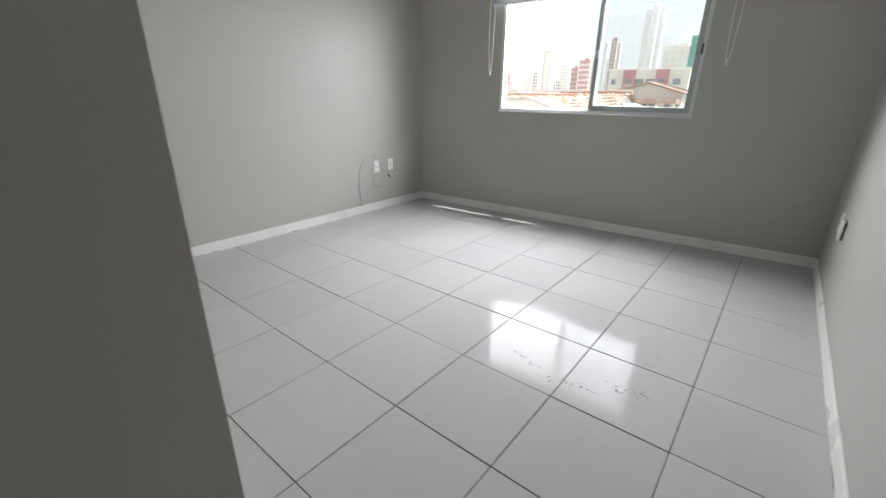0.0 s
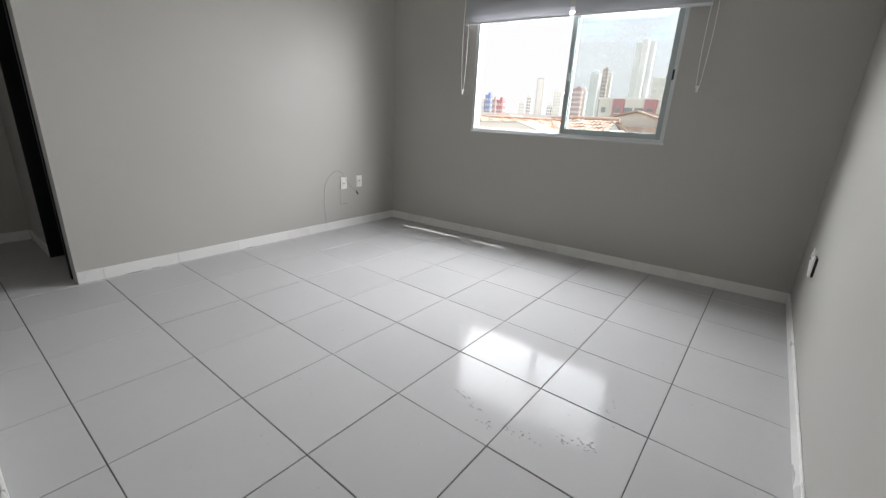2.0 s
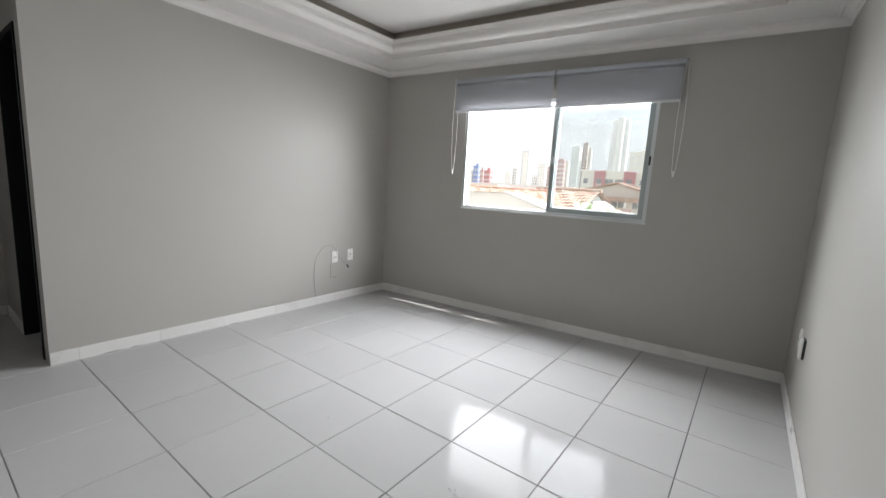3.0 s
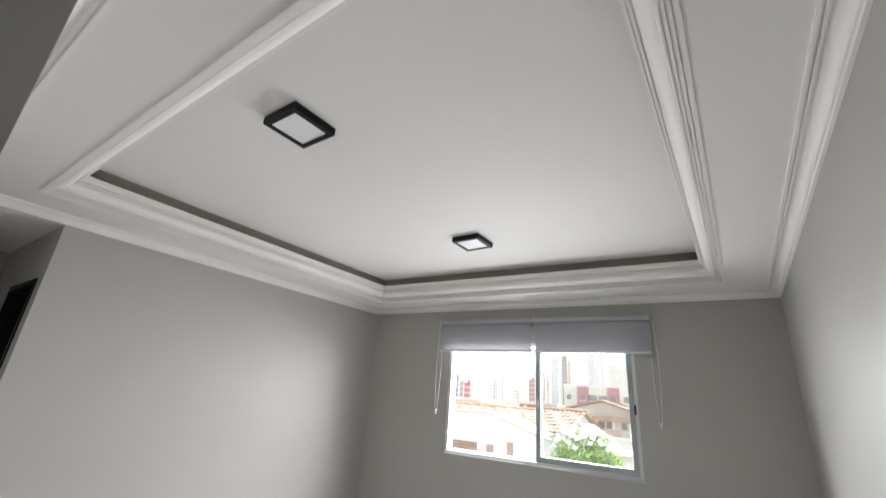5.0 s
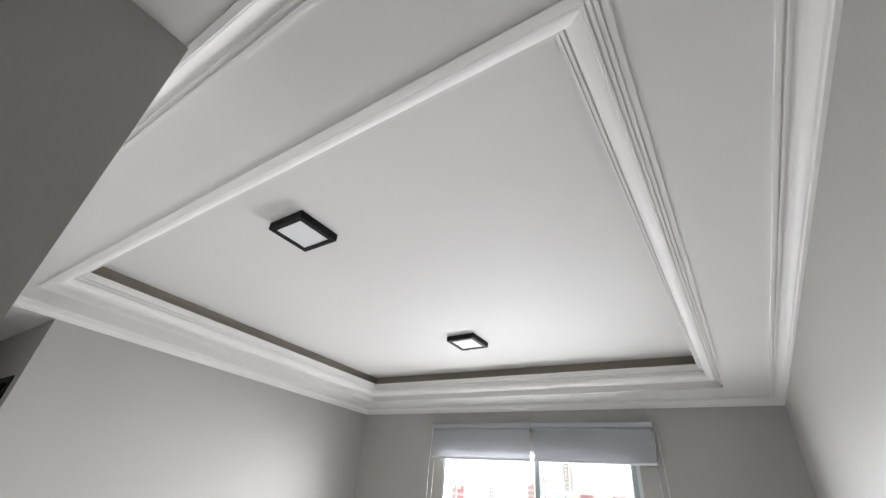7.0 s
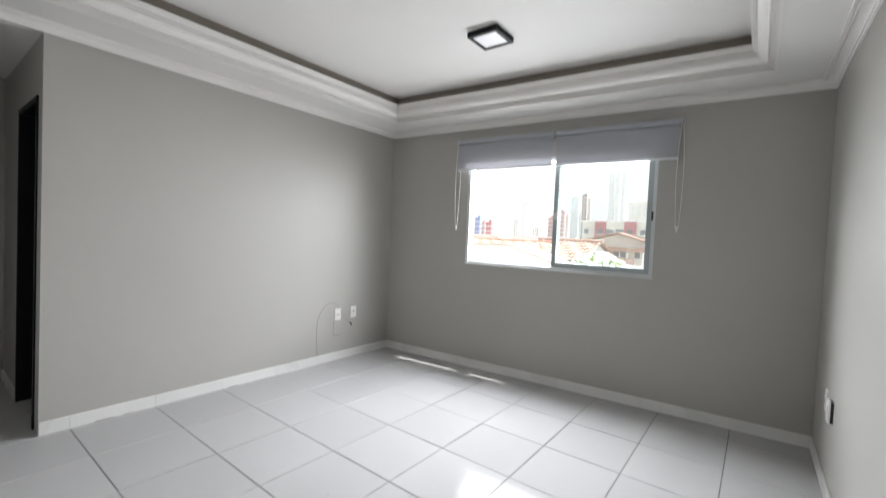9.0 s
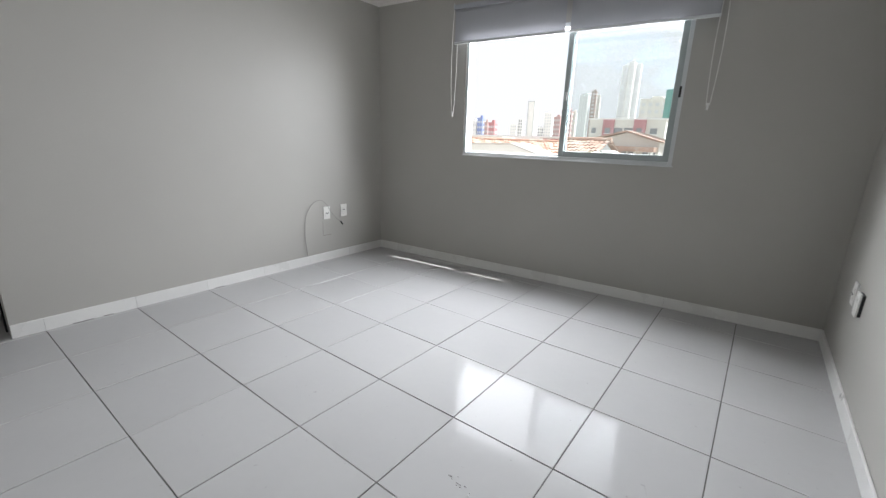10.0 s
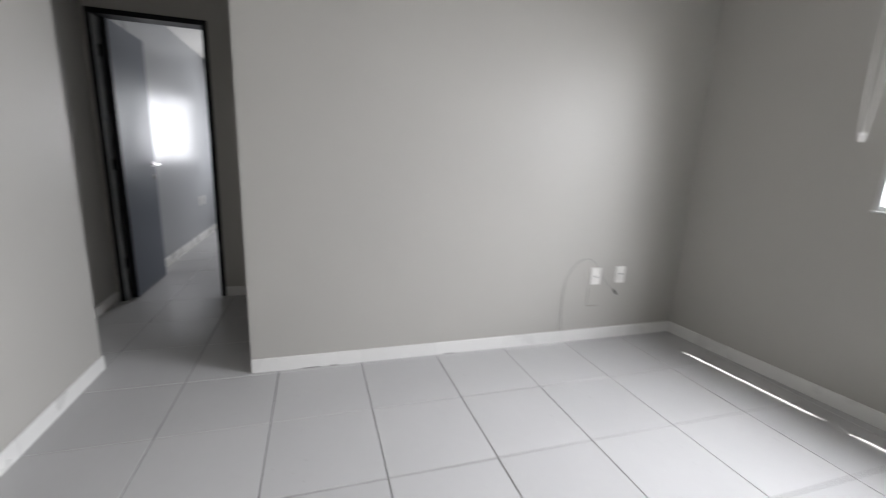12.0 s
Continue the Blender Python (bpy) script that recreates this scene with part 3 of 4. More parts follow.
tower(-33.75, -33.2, 2.2, 262, O_GREY, "pale grey tower block far off", 2)
tower(-33.1, -32.45, 2.6, 260, O_BLUE, "blue tiled tower block far off", 3)
tower(-32.15, -31.75, 2.1, 255, O_MAROON, "slim dark red tower block far off", 2)
tower(-31.6, -30.85, 2.05, 250, O_RED, "dark red tower block far off", 3)
tower(-28.75, -27.95, 2.0, 460, O_WHITE, "small white tower block far off", 3)
tower(-27.75, -27.2, 2.7, 460, O_GREY, "pale grey tower block with dark windows", 2, trim=O_GLASS)
tower(-25.2, -24.75, 1.7, 480, O_GREY, "small grey tower block far off", 2, trim=O_GLASS)
tower(-24.5, -23.55, 3.5, 480, O_WHITE, "slim white tower block far off", 3)
tower(-23.3, -22.5, 3.0, 310, O_MAROON, "low maroon wing of a tower block", 3)
tower(-22.4, -21.2, 3.8, 300, O_MAROON, "maroon tower block with pale window rows", 4, trim=O_WHITE)
tower(-21.2, -20.65, 3.6, 302, O_CREAM, "cream wing of a tower block", 2)
tower(-20.4, -19.45, 5.7, 400, O_TEAL, "tall grey green tower block", 3)
tower(-19.05, -18.5, 6.1, 395, O_BROWN, "slim brown core of a tower block", 1)
tower(-18.45, -18.0, 5.5, 402, O_CREAM, "cream wing of a tower block", 2)
tower(-15.9, -15.25, 8.9, 560, O_GREY, "pale wing of a very tall tower", 1)
tower(-15.2, -14.55, 9.3, 555, O_WHITE, "very tall white tower with a window column", 1, trim=O_FAR)
tower(-14.5, -13.85, 9.0, 560, O_GREY, "pale wing of a very tall tower", 1)
tower(-13.4, -10.4, 5.1, 210, O_CREAM, "cream apartment block with small windows", 4)

# tall slim tower whose white frame stands proud of a pale front
d, az0, az1 = 420, -26.7, -25.8
y0 = out(-26.25, d)[1]
x0, x1, zt = wx(az0, y0), wx(az1, y0), hz(5.0, -26.25, y0)
slim = thing("tower_block", ((x0 + x1) / 2, y0, GZ), "tall slim white tower with grey edge columns", "tower block")
part("wall", boxes((x0 + 0.9, y0 + 0.4, GZ, x1 - 0.9, y0 + 8, zt - 1.2)), O_WHITE, slim)
for xa, xb in ((x0, x0 + 0.9), (x1 - 0.9, x1)):
    part("column", boxes((xa, y0, GZ, xb, y0 + 8, zt)), O_FAR, slim, "grey edge column")
part("beam", boxes((x0 + 0.9, y0, zt - 1.1, x1 - 0.9, y0 + 0.8, zt)), O_FAR, slim, "grey top beam")

# white block with a green shaft over a pale blue base
y0 = out(-9.8, 110)[1]
x0, x1 = wx(-10.8, y0), wx(-8.8, y0)
shaft = thing("apartment_building", ((x0 + x1) / 2, y0, GZ), "tower with a rounded green shaft over a pale blue base", "tower block")
zb, zt = hz(1.9, -9.8, y0), hz(6.25, -9.8, y0)
bm = bmesh.new()
n = 10
lo = [bm.verts.new((x0 + (x1 - x0) * i / n, y0 - 1.2 * math.sin(math.pi * i / n), zb)) for i in range(n + 1)]
hi = [bm.verts.new((v.co.x, v.co.y, zt)) for v in lo]
back = [bm.verts.new(p) for p in ((x1, y0 + 6, zb), (x0, y0 + 6, zb), (x1, y0 + 6, zt), (x0, y0 + 6, zt))]
for i in range(n):
    bm.faces.new((lo[i], lo[i + 1], hi[i + 1], hi[i]))
bm.faces.new((lo[n], back[0], back[2], hi[n]))
bm.faces.new((back[0], back[1], back[3], back[2]))
bm.faces.new((back[1], lo[0], hi[0], back[3]))
bm.faces.new(hi + [back[2], back[3]])
part("shaft", bm, O_GREEN, shaft, "green tiled shaft")
part("base", boxes((x0 + 0.5, y0 - 1.4, GZ, x1 + 0.3, y0 + 6, zb)), O_LBLUE, shaft, "pale blue base")
xw, zw = wx(-6.95, y0), hz(4.9, -8, y0)
part("wing", boxes((x1 - 0.4, y0 + 1, GZ, xw, y0 + 12, zw)), O_WHITE, shaft)
for k in range(5):
    for c in (x1 + 0.9, x1 + 2.6):
        win = part("window", boxes((c - 0.55, y0 + 0.86, zw - 2.3 - 2.6 * k, c + 0.55, y0 + 0.997, zw - 2.2 - 2.6 * k)), O_WHITE, shaft)
        part("pane", boxes((c - 0.45, y0 + 0.92, zw - 2.2 - 2.6 * k, c + 0.45, y0 + 0.998, zw - 1.4 - 2.6 * k)), O_FAR, win)

# tall cream tower with red balcony bands, near
y0 = out(-5.5, 45)[1]
x0, x1 = wx(-7.4, y0), wx(-1.0, y0)
band = thing("apartment_building", ((x0 + x1) / 2, y0, GZ), "tall cream tower with red balcony bands", "tower block")
zt = hz(17, -5.5, y0)
part("wall", boxes((x0 + 0.7, y0, GZ, x1, y0 + 9, zt)), O_CREAM, band)
part("column", boxes((x0, y0 - 0.3, GZ, x0 + 0.7, y0 + 3, zt)), O_WHITE, band)
z = zt - 2.0
while z > GZ + 2:
    part("balcony_front", boxes((x0 - 0.06, y0 - 0.38, z, x0 + 0.76, y0 - 0.3, z + 1.15)), O_ROSE, band, "pale red balcony front")
    for q in (0.35, 0.65):
        c = x0 + (x1 - x0) * q
        part("window", boxes((c - 0.6, y0 - 0.06, z + 0.2, c + 0.6, y0, z + 1.3)), O_FAR, band)
    z -= 3.1
tower(-0.5, 3.5, 2.2, 120, O_WHITE, "white apartment block far off", 4)
tower(-40.0, -36.0, 1.6, 300, O_WHITE, "white apartment block far off", 4)
tower(-48.0, -43.0, 2.6, 280, O_GREY, "pale grey apartment block", 4)

# red and white apartment building
y0 = out(-15, 74)[1]
x0, x1 = wx(-18.85, y0), wx(-10.3, y0)
z1 = hz(2.85, -15, y0)
apt = thing("apartment_building", ((x0 + x1) / 2, y0, GZ), "low white apartment building with red panels", "building")
part("wall", boxes((x0, y0, GZ, x1, y0 + 14, z1)), O_CREAM, apt)
part("roof", boxes((x0 - 0.2, y0 - 0.2, z1, x1 + 0.2, y0 + 14.2, z1 + 0.22)), O_WHITE, apt)
for a, b in ((-17.22, -15.95), (-13.72, -12.37)):
    part("red_panel", boxes((wx(a, y0), y0 - 0.35, GZ, wx(b, y0), y0, z1 + 0.02)), O_RED, apt, "brick red projecting bay")
for fz in (z1 - 2.1, z1 - 5.0):
    for az, hw, off in ((-18.3, 0.35, 0), (-16.6, 0.42, 0.35), (-15.45, 0.62, 0), (-14.3, 0.62, 0), (-13.05, 0.4, 0.35), (-11.5, 0.5, 0)):
        c = wx(az, y0)
        win = part("window", boxes((c - hw - 0.1, y0 - off - 0.10, fz - 0.1, c + hw + 0.1, y0 - off - 0.002, fz)), O_WHITE, apt)
        part("pane", boxes((c - hw, y0 - off - 0.06, fz, c + hw, y0 - off - 0.003, fz + 0.85)), O_GLASS, win)


def tiled_roof(parent, x0, x1, ya, za, yb, zb, pitch=0.24, material=None, course=0.40):
    """One pitch of a pantile roof: ridged columns in stepped courses, from the eaves (ya, za) to the ridge (yb, zb)."""
    nx, ny = int((x1 - x0) / pitch * 4), max(2, int(math.hypot(yb - ya, zb - za) / course))
    vs, fs = [], []
    for j in range(ny):
        for e in (0, 1):
            u = (j + e) / ny
            for i in range(nx + 1):
                x = x0 + (x1 - x0) * i / nx
                lift = 0.055 * (math.sin(i * math.tau / 4) * 0.5 + 0.5) + (0.035 if e == 0 else 0.0)
                lift += 0.02 * math.sin(i * 0.37 + j * 1.7)
                vs.append((x, ya + (yb - ya) * u, za + (zb - za) * u + lift))
    row = nx + 1
    for k in range(2 * ny - 1):
        for i in range(nx):
            a = k * row + i
            fs.append((a, a + 1, a + row + 1, a + row))
    me = bpy.data.meshes.new("roof")
    me.from_pydata(vs, [], fs)
    me.materials.append(material or O_ORANGE)
    ob = new("roof", me)
    ob.parent = parent
    ob.matrix_parent_inverse = Matrix.Translation(parent.location).inverted()
    return ob


def house(x0, x1, y, dep, eaves, ridge, wall, label, roof=None, pitch=0.24):
    h = thing("house", ((x0 + x1) / 2, y, GZ), label, "house")
    part("wall", boxes((x0 + 0.3, y + 0.3, GZ, x1 - 0.3, y + dep - 0.3, eaves)), wall, h)
    tiled_roof(h, x0, x1, y, eaves, y + dep / 2, ridge, pitch, roof)
    tiled_roof(h, x0, x1, y + dep, eaves, y + dep / 2, ridge, pitch, roof)
    bm = bmesh.new()
    tube(bm, (x0, y + dep / 2, ridge + 0.06), (x1, y + dep / 2, ridge + 0.06), 0.12, n=8)
    part("ridge", bm, roof or O_ORANGE, h)
    for x in (x0 + 0.31, x1 - 0.31):
        bm = bmesh.new()
        vs = [bm.verts.new(p) for p in ((x, y + 0.3, eaves), (x, y + dep - 0.3, eaves), (x, y + dep / 2, ridge - 0.05))]
        bm.faces.new(vs)
        part("gable", bm, wall, h)
    return h


def slab_between(a, b, y0, y1, t):
    """A slab whose long edges run from a to b (x, z) at the planes y0 and y1."""
    bm = bmesh.new()
    f = [bm.verts.new(p) for p in ((a[0], y0, a[1]), (b[0], y0, b[1]), (b[0], y0, b[1] + t), (a[0], y0, a[1] + t))]
    g = [bm.verts.new((v.co.x, y1, v.co.z)) for v in f]
    bm.faces.new(f)
    bm.faces.new(g[::-1])
    for i in range(4):
        bm.faces.new((f[i], f[(i + 1) % 4], g[(i + 1) % 4], g[i]))
    return bm


def gable_wall(x0, x1, xm, z, top, y0, y1):
    """A block with a gable towards the flat: eaves at z, the peak over xm."""
    bm = bmesh.new()
    f = [bm.verts.new(p) for p in ((x0, y0, GZ), (x1, y0, GZ), (x1, y0, z), (xm, y0, top), (x0, y0, z))]
    g = [bm.verts.new((v.co.x, y1, v.co.z)) for v in f]
    bm.faces.new(f)
    bm.faces.new(g[::-1])
    for i in range(5):
        bm.faces.new((f[i], f[(i + 1) % 5], g[(i + 1) % 5], g[i]))
    return bm


# white house close by, its low gable towards the flat
hy = 18.3
hx0, hm, hx1 = wx(-40, hy), wx(-28.3, hy), wx(-20.5, hy)
hp, hl, he = hz(-0.65, -28.3, hy), hz(-0.95, -40, hy), hz(-3.3, -20.5, hy)
wh = thing("white_house", ((hx0 + hx1) / 2, hy, GZ), "white stuccoed house with a brick lattice opening", "house")
bm = bmesh.new()
f = [bm.verts.new(p) for p in ((hx0, hy, GZ), (hx1, hy, GZ), (hx1, hy, he), (hm, hy, hp), (hx0, hy, hl))]
g = [bm.verts.new((v.co.x, hy + 1.6, v.co.z)) for v in f]
bm.faces.new(f)
bm.faces.new(g[::-1])
for i in range(5):
    bm.faces.new((f[i], f[(i + 1) % 5], g[(i + 1) % 5], g[i]))
part("wall", bm, O_WHITE, wh)
part("roof", slab_between((hm, hp), (hx1 + 0.25, he - 0.1), hy - 0.2, hy + 1.75, 0.07), O_FIBRE, wh)
part("roof", slab_between((hx0 - 0.2, hl), (hm, hp), hy - 0.2, hy + 1.75, 0.07), O_FIBRE, wh)
for a, b, e1, e0 in ((-28.6, -27.72, -4.35, -6.6), (-26.0, -25.25, -3.9, -6.6)):
    sh = part("shutter", boxes((wx(a, hy), hy - 0.03, hz(e0, a, hy), wx(b, hy), hy - 0.001, hz(e1, a, hy))), O_MAROON, wh, "reddish brown shutter")
    for k in range(5):
        z = hz(e0, a, hy) + (hz(e1, a, hy) - hz(e0, a, hy)) * (k + 0.5) / 5
        part("slat", boxes((wx(a, hy) + 0.03, hy - 0.045, z - 0.04, wx(b, hy) - 0.03, hy - 0.03, z + 0.03)), O_MAROON, sh)
lx0, lx1, lz0, lz1 = wx(-33.4, hy), wx(-29.8, hy), hz(-6.5, -31, hy), hz(-4.2, -31, hy)
part("lattice_back", boxes((lx0, hy - 0.01, lz0, lx1, hy - 0.002, lz1)), O_BROWN, wh)
for i in range(9):
    for k in range(5):
        u, v = lx0 + (lx1 - lx0) * i / 9, lz0 + (lz1 - lz0) * k / 5
        part("lattice_brick", boxes((u + 0.015, hy - 0.06, v + 0.02, u + (lx1 - lx0) / 9 - 0.015, hy - 0.01, v + (lz1 - lz0) / 5 * 0.62)), O_ORANGE, wh)
# terracotta roofs
house(-6.75, -4.05, 20.0, 6.0, 0.32, 1.28, O_TEAL, "house with pale green walls and a tile roof")
house(-16.0, -7.3, 24.5, 9.0, 0.05, 1.12, O_CREAM, "house with a worn terracotta tile roof")
house(-30.0, -16.2, 30.0, 9.0, 0.25, 1.2, O_WHITE, "house with a worn terracotta tile roof")
house(3.0, 14.0, 26.0, 9.0, -1.2, 0.6, O_WHITE, "house with a worn terracotta tile roof")
# small white gable beside the green-walled house
sg = thing("house", (wx(-16.6, 19.0), 19.0, GZ), "small white gabled house with a grey sheet roof", "house")
sx0, sx1, sm_ = wx(-20.5, 18.0), wx(-14.6, 18.0), wx(-16.9, 18.0)
part("wall", gable_wall(sx0, sx1, sm_, hz(-2.9, -16, 18.0), hz(-1.15, -16.9, 18.0), 18.0, 19.8), O_WHITE, sg)
for a, b in (((sx0 - 0.1, hz(-3.0, -16, 18.0)), (sm_, hz(-1.15, -16.9, 18.0))), ((sm_, hz(-1.15, -16.9, 18.0)), (sx1 + 0.1, hz(-3.0, -16, 18.0)))):
    part("roof", slab_between(a, b, 17.85, 19.9, 0.05), O_FIBRE, sg)


def roof_block(az0, az1, el, y, label):
    x0, x1, z1 = wx(az0, y), wx(az1, y), hz(el, az0, y)
    t = thing("roof_tank_house", ((x0 + x1) / 2, y, GZ), label, "roof block")
    part("wall", boxes((x0, y, GZ, x1, y + 2.5, z1)), O_RED, t)
    part("cap", boxes((x0 - 0.25, y - 0.25, z1, x1 + 0.25, y + 2.7, z1 + 0.16)), O_CREAM, t)
    n = max(2, int((x1 - x0) / 1.4))
    for i in range(n):
        c = x0 + (x1 - x0) * (i + 0.5) / n
        part("vent", boxes((c - 0.2, y - 0.04, z1 - 0.5, c + 0.2, y + 0.02, z1 - 0.05)), O_CREAM, t)


roof_block(-33.4, -29.8, 0.22, 43.5, "red brick block with a pale cap above the roofs")
roof_block(-24.45, -19.9, 0.34, 46.5, "red brick block with a pale cap above the roofs")
par = thing("boundary_wall", (-22, 55, GZ), "long white parapet wall behind the roofs", "wall")
zp = hz(0.5, -28, 55)
part("wall", boxes((wx(-39, 55), 55, GZ, wx(-19.6, 55), 55.4, zp)), O_WHITE, par)
part("coping", boxes((wx(-39, 55), 54.9, zp, wx(-19.6, 55), 55.5, zp + 0.14)), O_GREY, par)

# gabled house whose white gable faces the flat
gy = 40.5
gx0, gx1, gm = wx(-18.5, gy), wx(-10.6, gy), wx(-14.35, gy)
gp, ge = hz(1.33, -14.35, gy), hz(0.22, -14.35, gy)
gab = thing("gabled_house", ((gx0 + gx1) / 2, gy, GZ), "white gabled house with a terracotta verge and veranda", "house")
part("wall", gable_wall(gx0, gx1, gm, ge, gp, gy, gy + 5), O_CREAM, gab)
for ex in (gx0 - 0.4, gx1 + 0.4):
    part("roof", slab_between((ex, ge - 0.05), (gm, gp + 0.06), gy - 0.5, gy + 5.4, 0.14), O_ORANGE, gab)


def gz(el):
    return hz(el, -13.5, gy)


va, vb = wx(-15.5, gy), wx(-10.7, gy)
part("veranda_roof", boxes((va, gy - 1.6, gz(-0.85), vb, gy, gz(-0.3))), O_ORANGE, gab)
part("balcony", boxes((wx(-15.9, gy), gy - 1.5, gz(-2.6), wx(-11.9, gy), gy - 1.35, gz(-1.65))), O_ROSE, gab, "pale reddish balcony front")
for a, b in ((-14.9, -13.2), (-12.3, -10.9)):
    win = part("window", boxes((wx(a, gy), gy - 0.05, gz(-1.65), wx(b, gy), gy + 0.02, gz(-0.9))), O_GLASS, gab)
    c = (wx(a, gy) + wx(b, gy)) / 2
    part("mullion", boxes((c - 0.04, gy - 0.08, gz(-1.65), c + 0.04, gy - 0.05, gz(-0.9))), O_WHITE, win)
for c in (va + 0.2, wx(-12.8, gy), vb - 0.2):
    bm = bmesh.new()
    tube(bm, (c, gy - 1.25, GZ), (c, gy - 1.25, gz(-0.85)), 0.11, n=10)
    part("post", bm, O_WHITE, gab)
low = thing("garden_wall", (-4, 33, GZ), "low white garden wall", "wall")
part("wall", boxes((wx(-17.5, 33), 33, GZ, 4.0, 33.3, hz(-2.75, -13, 33))), O_WHITE, low)
part("coping", boxes((wx(-17.5, 33) - 0.1, 32.9, hz(-2.75, -13, 33), 4.1, 33.4, hz(-2.55, -13, 33))), O_GREY, low)
shed = thing("shed", (wx(-12, 22), 22, GZ), "low shed with a pale grey sheet roof", "shed")
part("wall", boxes((wx(-13.6, 22), 22.2, GZ, wx(-5, 22), 25.8, hz(-4.4, -12, 22))), O_CREAM, shed)
part("roof", boxes((wx(-13.8, 22), 22, hz(-4.4, -12, 22), wx(-4.8, 22), 26, hz(-4.15, -12, 22))), O_FIBRE, shed)


# tree below the window
def tree(x, y, top, spread, label, seed):
    rnd = random.Random(seed)
    t = thing("tree", (x, y, GZ), label, "tree")
    bm = bmesh.new()
    zf = top - spread * 1.5
    tube(bm, (x, y, GZ), (x + 0.1, y, zf), 0.13, 0.07, n=10)
    for k in range(9):
        a = k * 2.4
        q = Vector((x + math.cos(a) * spread * 0.7, y + math.sin(a) * spread * 0.7, zf + spread * rnd.uniform(0.5, 1.1)))
        tube(bm, (x + 0.1, y, zf - 0.15 * (k % 3)), q, 0.025, 0.006, n=7)
    part("trunk", bm, O_BARK, t)
    clumps = []
    for k in range(60):
        a, r = rnd.uniform(0, math.tau), spread * math.sqrt(rnd.random())
        dome = math.sqrt(max(0, 1 - (r / spread) ** 2))
        clumps.append((x + r * math.cos(a), y + r * math.sin(a), top - spread * 0.95 + spread * 0.82 * dome * rnd.uniform(-0.5, 1)))
    vs, fs = [], []
    for cx, cy, cz in clumps:
        for k in range(130):
            p = Vector((rnd.gauss(cx, 0.11 * spread), rnd.gauss(cy, 0.11 * spread), rnd.gauss(cz, 0.10 * spread)))
            u = Vector((rnd.uniform(-1, 1), rnd.uniform(-1, 1), rnd.uniform(-0.5, 0.5))).normalized()
            v = u.cross(Vector((rnd.uniform(-1, 1), rnd.uniform(-1, 1), 1))).normalized()
            s = spread * rnd.uniform(0.035, 0.07)
            i = len(vs)
            vs += [p - u * s, p + v * s * 0.45, p + u * s, p - v * s * 0.45]
            fs.append((i, i + 1, i + 2, i + 3))
    me = bpy.data.meshes.new("crown")
    me.from_pydata([tuple(p) for p in vs], [], fs)
    me.materials.append(O_LEAF)
    ob = new("crown", me)
    ob.parent = t
    ob.matrix_parent_inverse = Matrix.Translation(t.location).inverted()
    vs, fs = [], []
    for k in range(110):
        a, r = rnd.uniform(0, math.tau), spread * rnd.uniform(0.15, 1.08) ** 0.6
        dome = math.sqrt(max(0.02, 1 - (r / spread / 1.1) ** 2))
        hx_, hy_, cz = x + r * math.cos(a), y + r * math.sin(a), top - spread * 0.98 + spread * (0.92 * dome + rnd.gauss(0, 0.05))
        for k in range(14):
            p = Vector((rnd.gauss(hx_, 0.04 * spread), rnd.gauss(hy_, 0.04 * spread), cz + rnd.uniform(0.0, 0.1) * spread))
            i, s = len(vs), spread * rnd.uniform(0.025, 0.05)
            vs += [p + Vector((s * math.cos(a), s * math.sin(a) * 0.7, s * 0.7 * math.sin(a))) for a in (0, 1.26, 2.51, 3.77, 5.03)]
            fs.append((i, i + 1, i + 2, i + 3, i + 4))
    me = bpy.data.meshes.new("blossom")
    me.from_pydata([tuple(p) for p in vs], [], fs)
    me.materials.append(O_PETAL)
    ob = new("blossom", me)
    ob.parent = t
    ob.matrix_parent_inverse = Matrix.Translation(t.location).inverted()
    tagged(ob, "white blossom", kind="stuff")
    return t


tx, ty = out(-16.4, 17.4)
tree(tx, ty, 0.82, 1.12, "small garden tree with green leaves and white blossom", 4)

setting("building_below", boxes((FX - 0.14, -2.64, GZ, XR + 0.14, YW + 0.02, -0.12)), O_WHITE, "plain white storeys under the flat", "building")

# ---- floor tiles and skirting, last ----
slab = setting("floor", boxes((FX - 0.14, -2.64, -0.12, XR + 0.20, YW + 0.13, -0.0035)), GROUT, "white glazed tile floor with dark grout joints", "floor")
T, G2 = 0.45, 0.0021
tile_mesh = {}


def tile_data(w, h):
    key = (round(w, 4), round(h, 4))
    if key not in tile_mesh:
        bm = bmesh.new()
        e = 0.0011
        lo = [bm.verts.new(p) for p in ((0, 0, -0.006), (w, 0, -0.006), (w, h, -0.006), (0, h, -0.006))]
        mi = [bm.verts.new(p) for p in ((0, 0, -0.0014), (w, 0, -0.0014), (w, h, -0.0014), (0, h, -0.0014))]
        hi = [bm.verts.new(p) for p in ((e, e, 0), (w - e, e, 0), (w - e, h - e, 0), (e, h - e, 0))]
        for a, b, slot in ((lo, mi, 0), (mi, hi, 1)):
            for i in range(4):
                bm.faces.new((a[i], a[(i + 1) % 4], b[(i + 1) % 4], b[i])).material_index = slot
        bm.faces.new(hi)
        me = bpy.data.meshes.new("tile")
        bm.to_mesh(me)
        bm.free()
        me.materials.append(TILE)
        me.materials.append(RIM)
        tile_mesh[key] = me
    return tile_mesh[key]


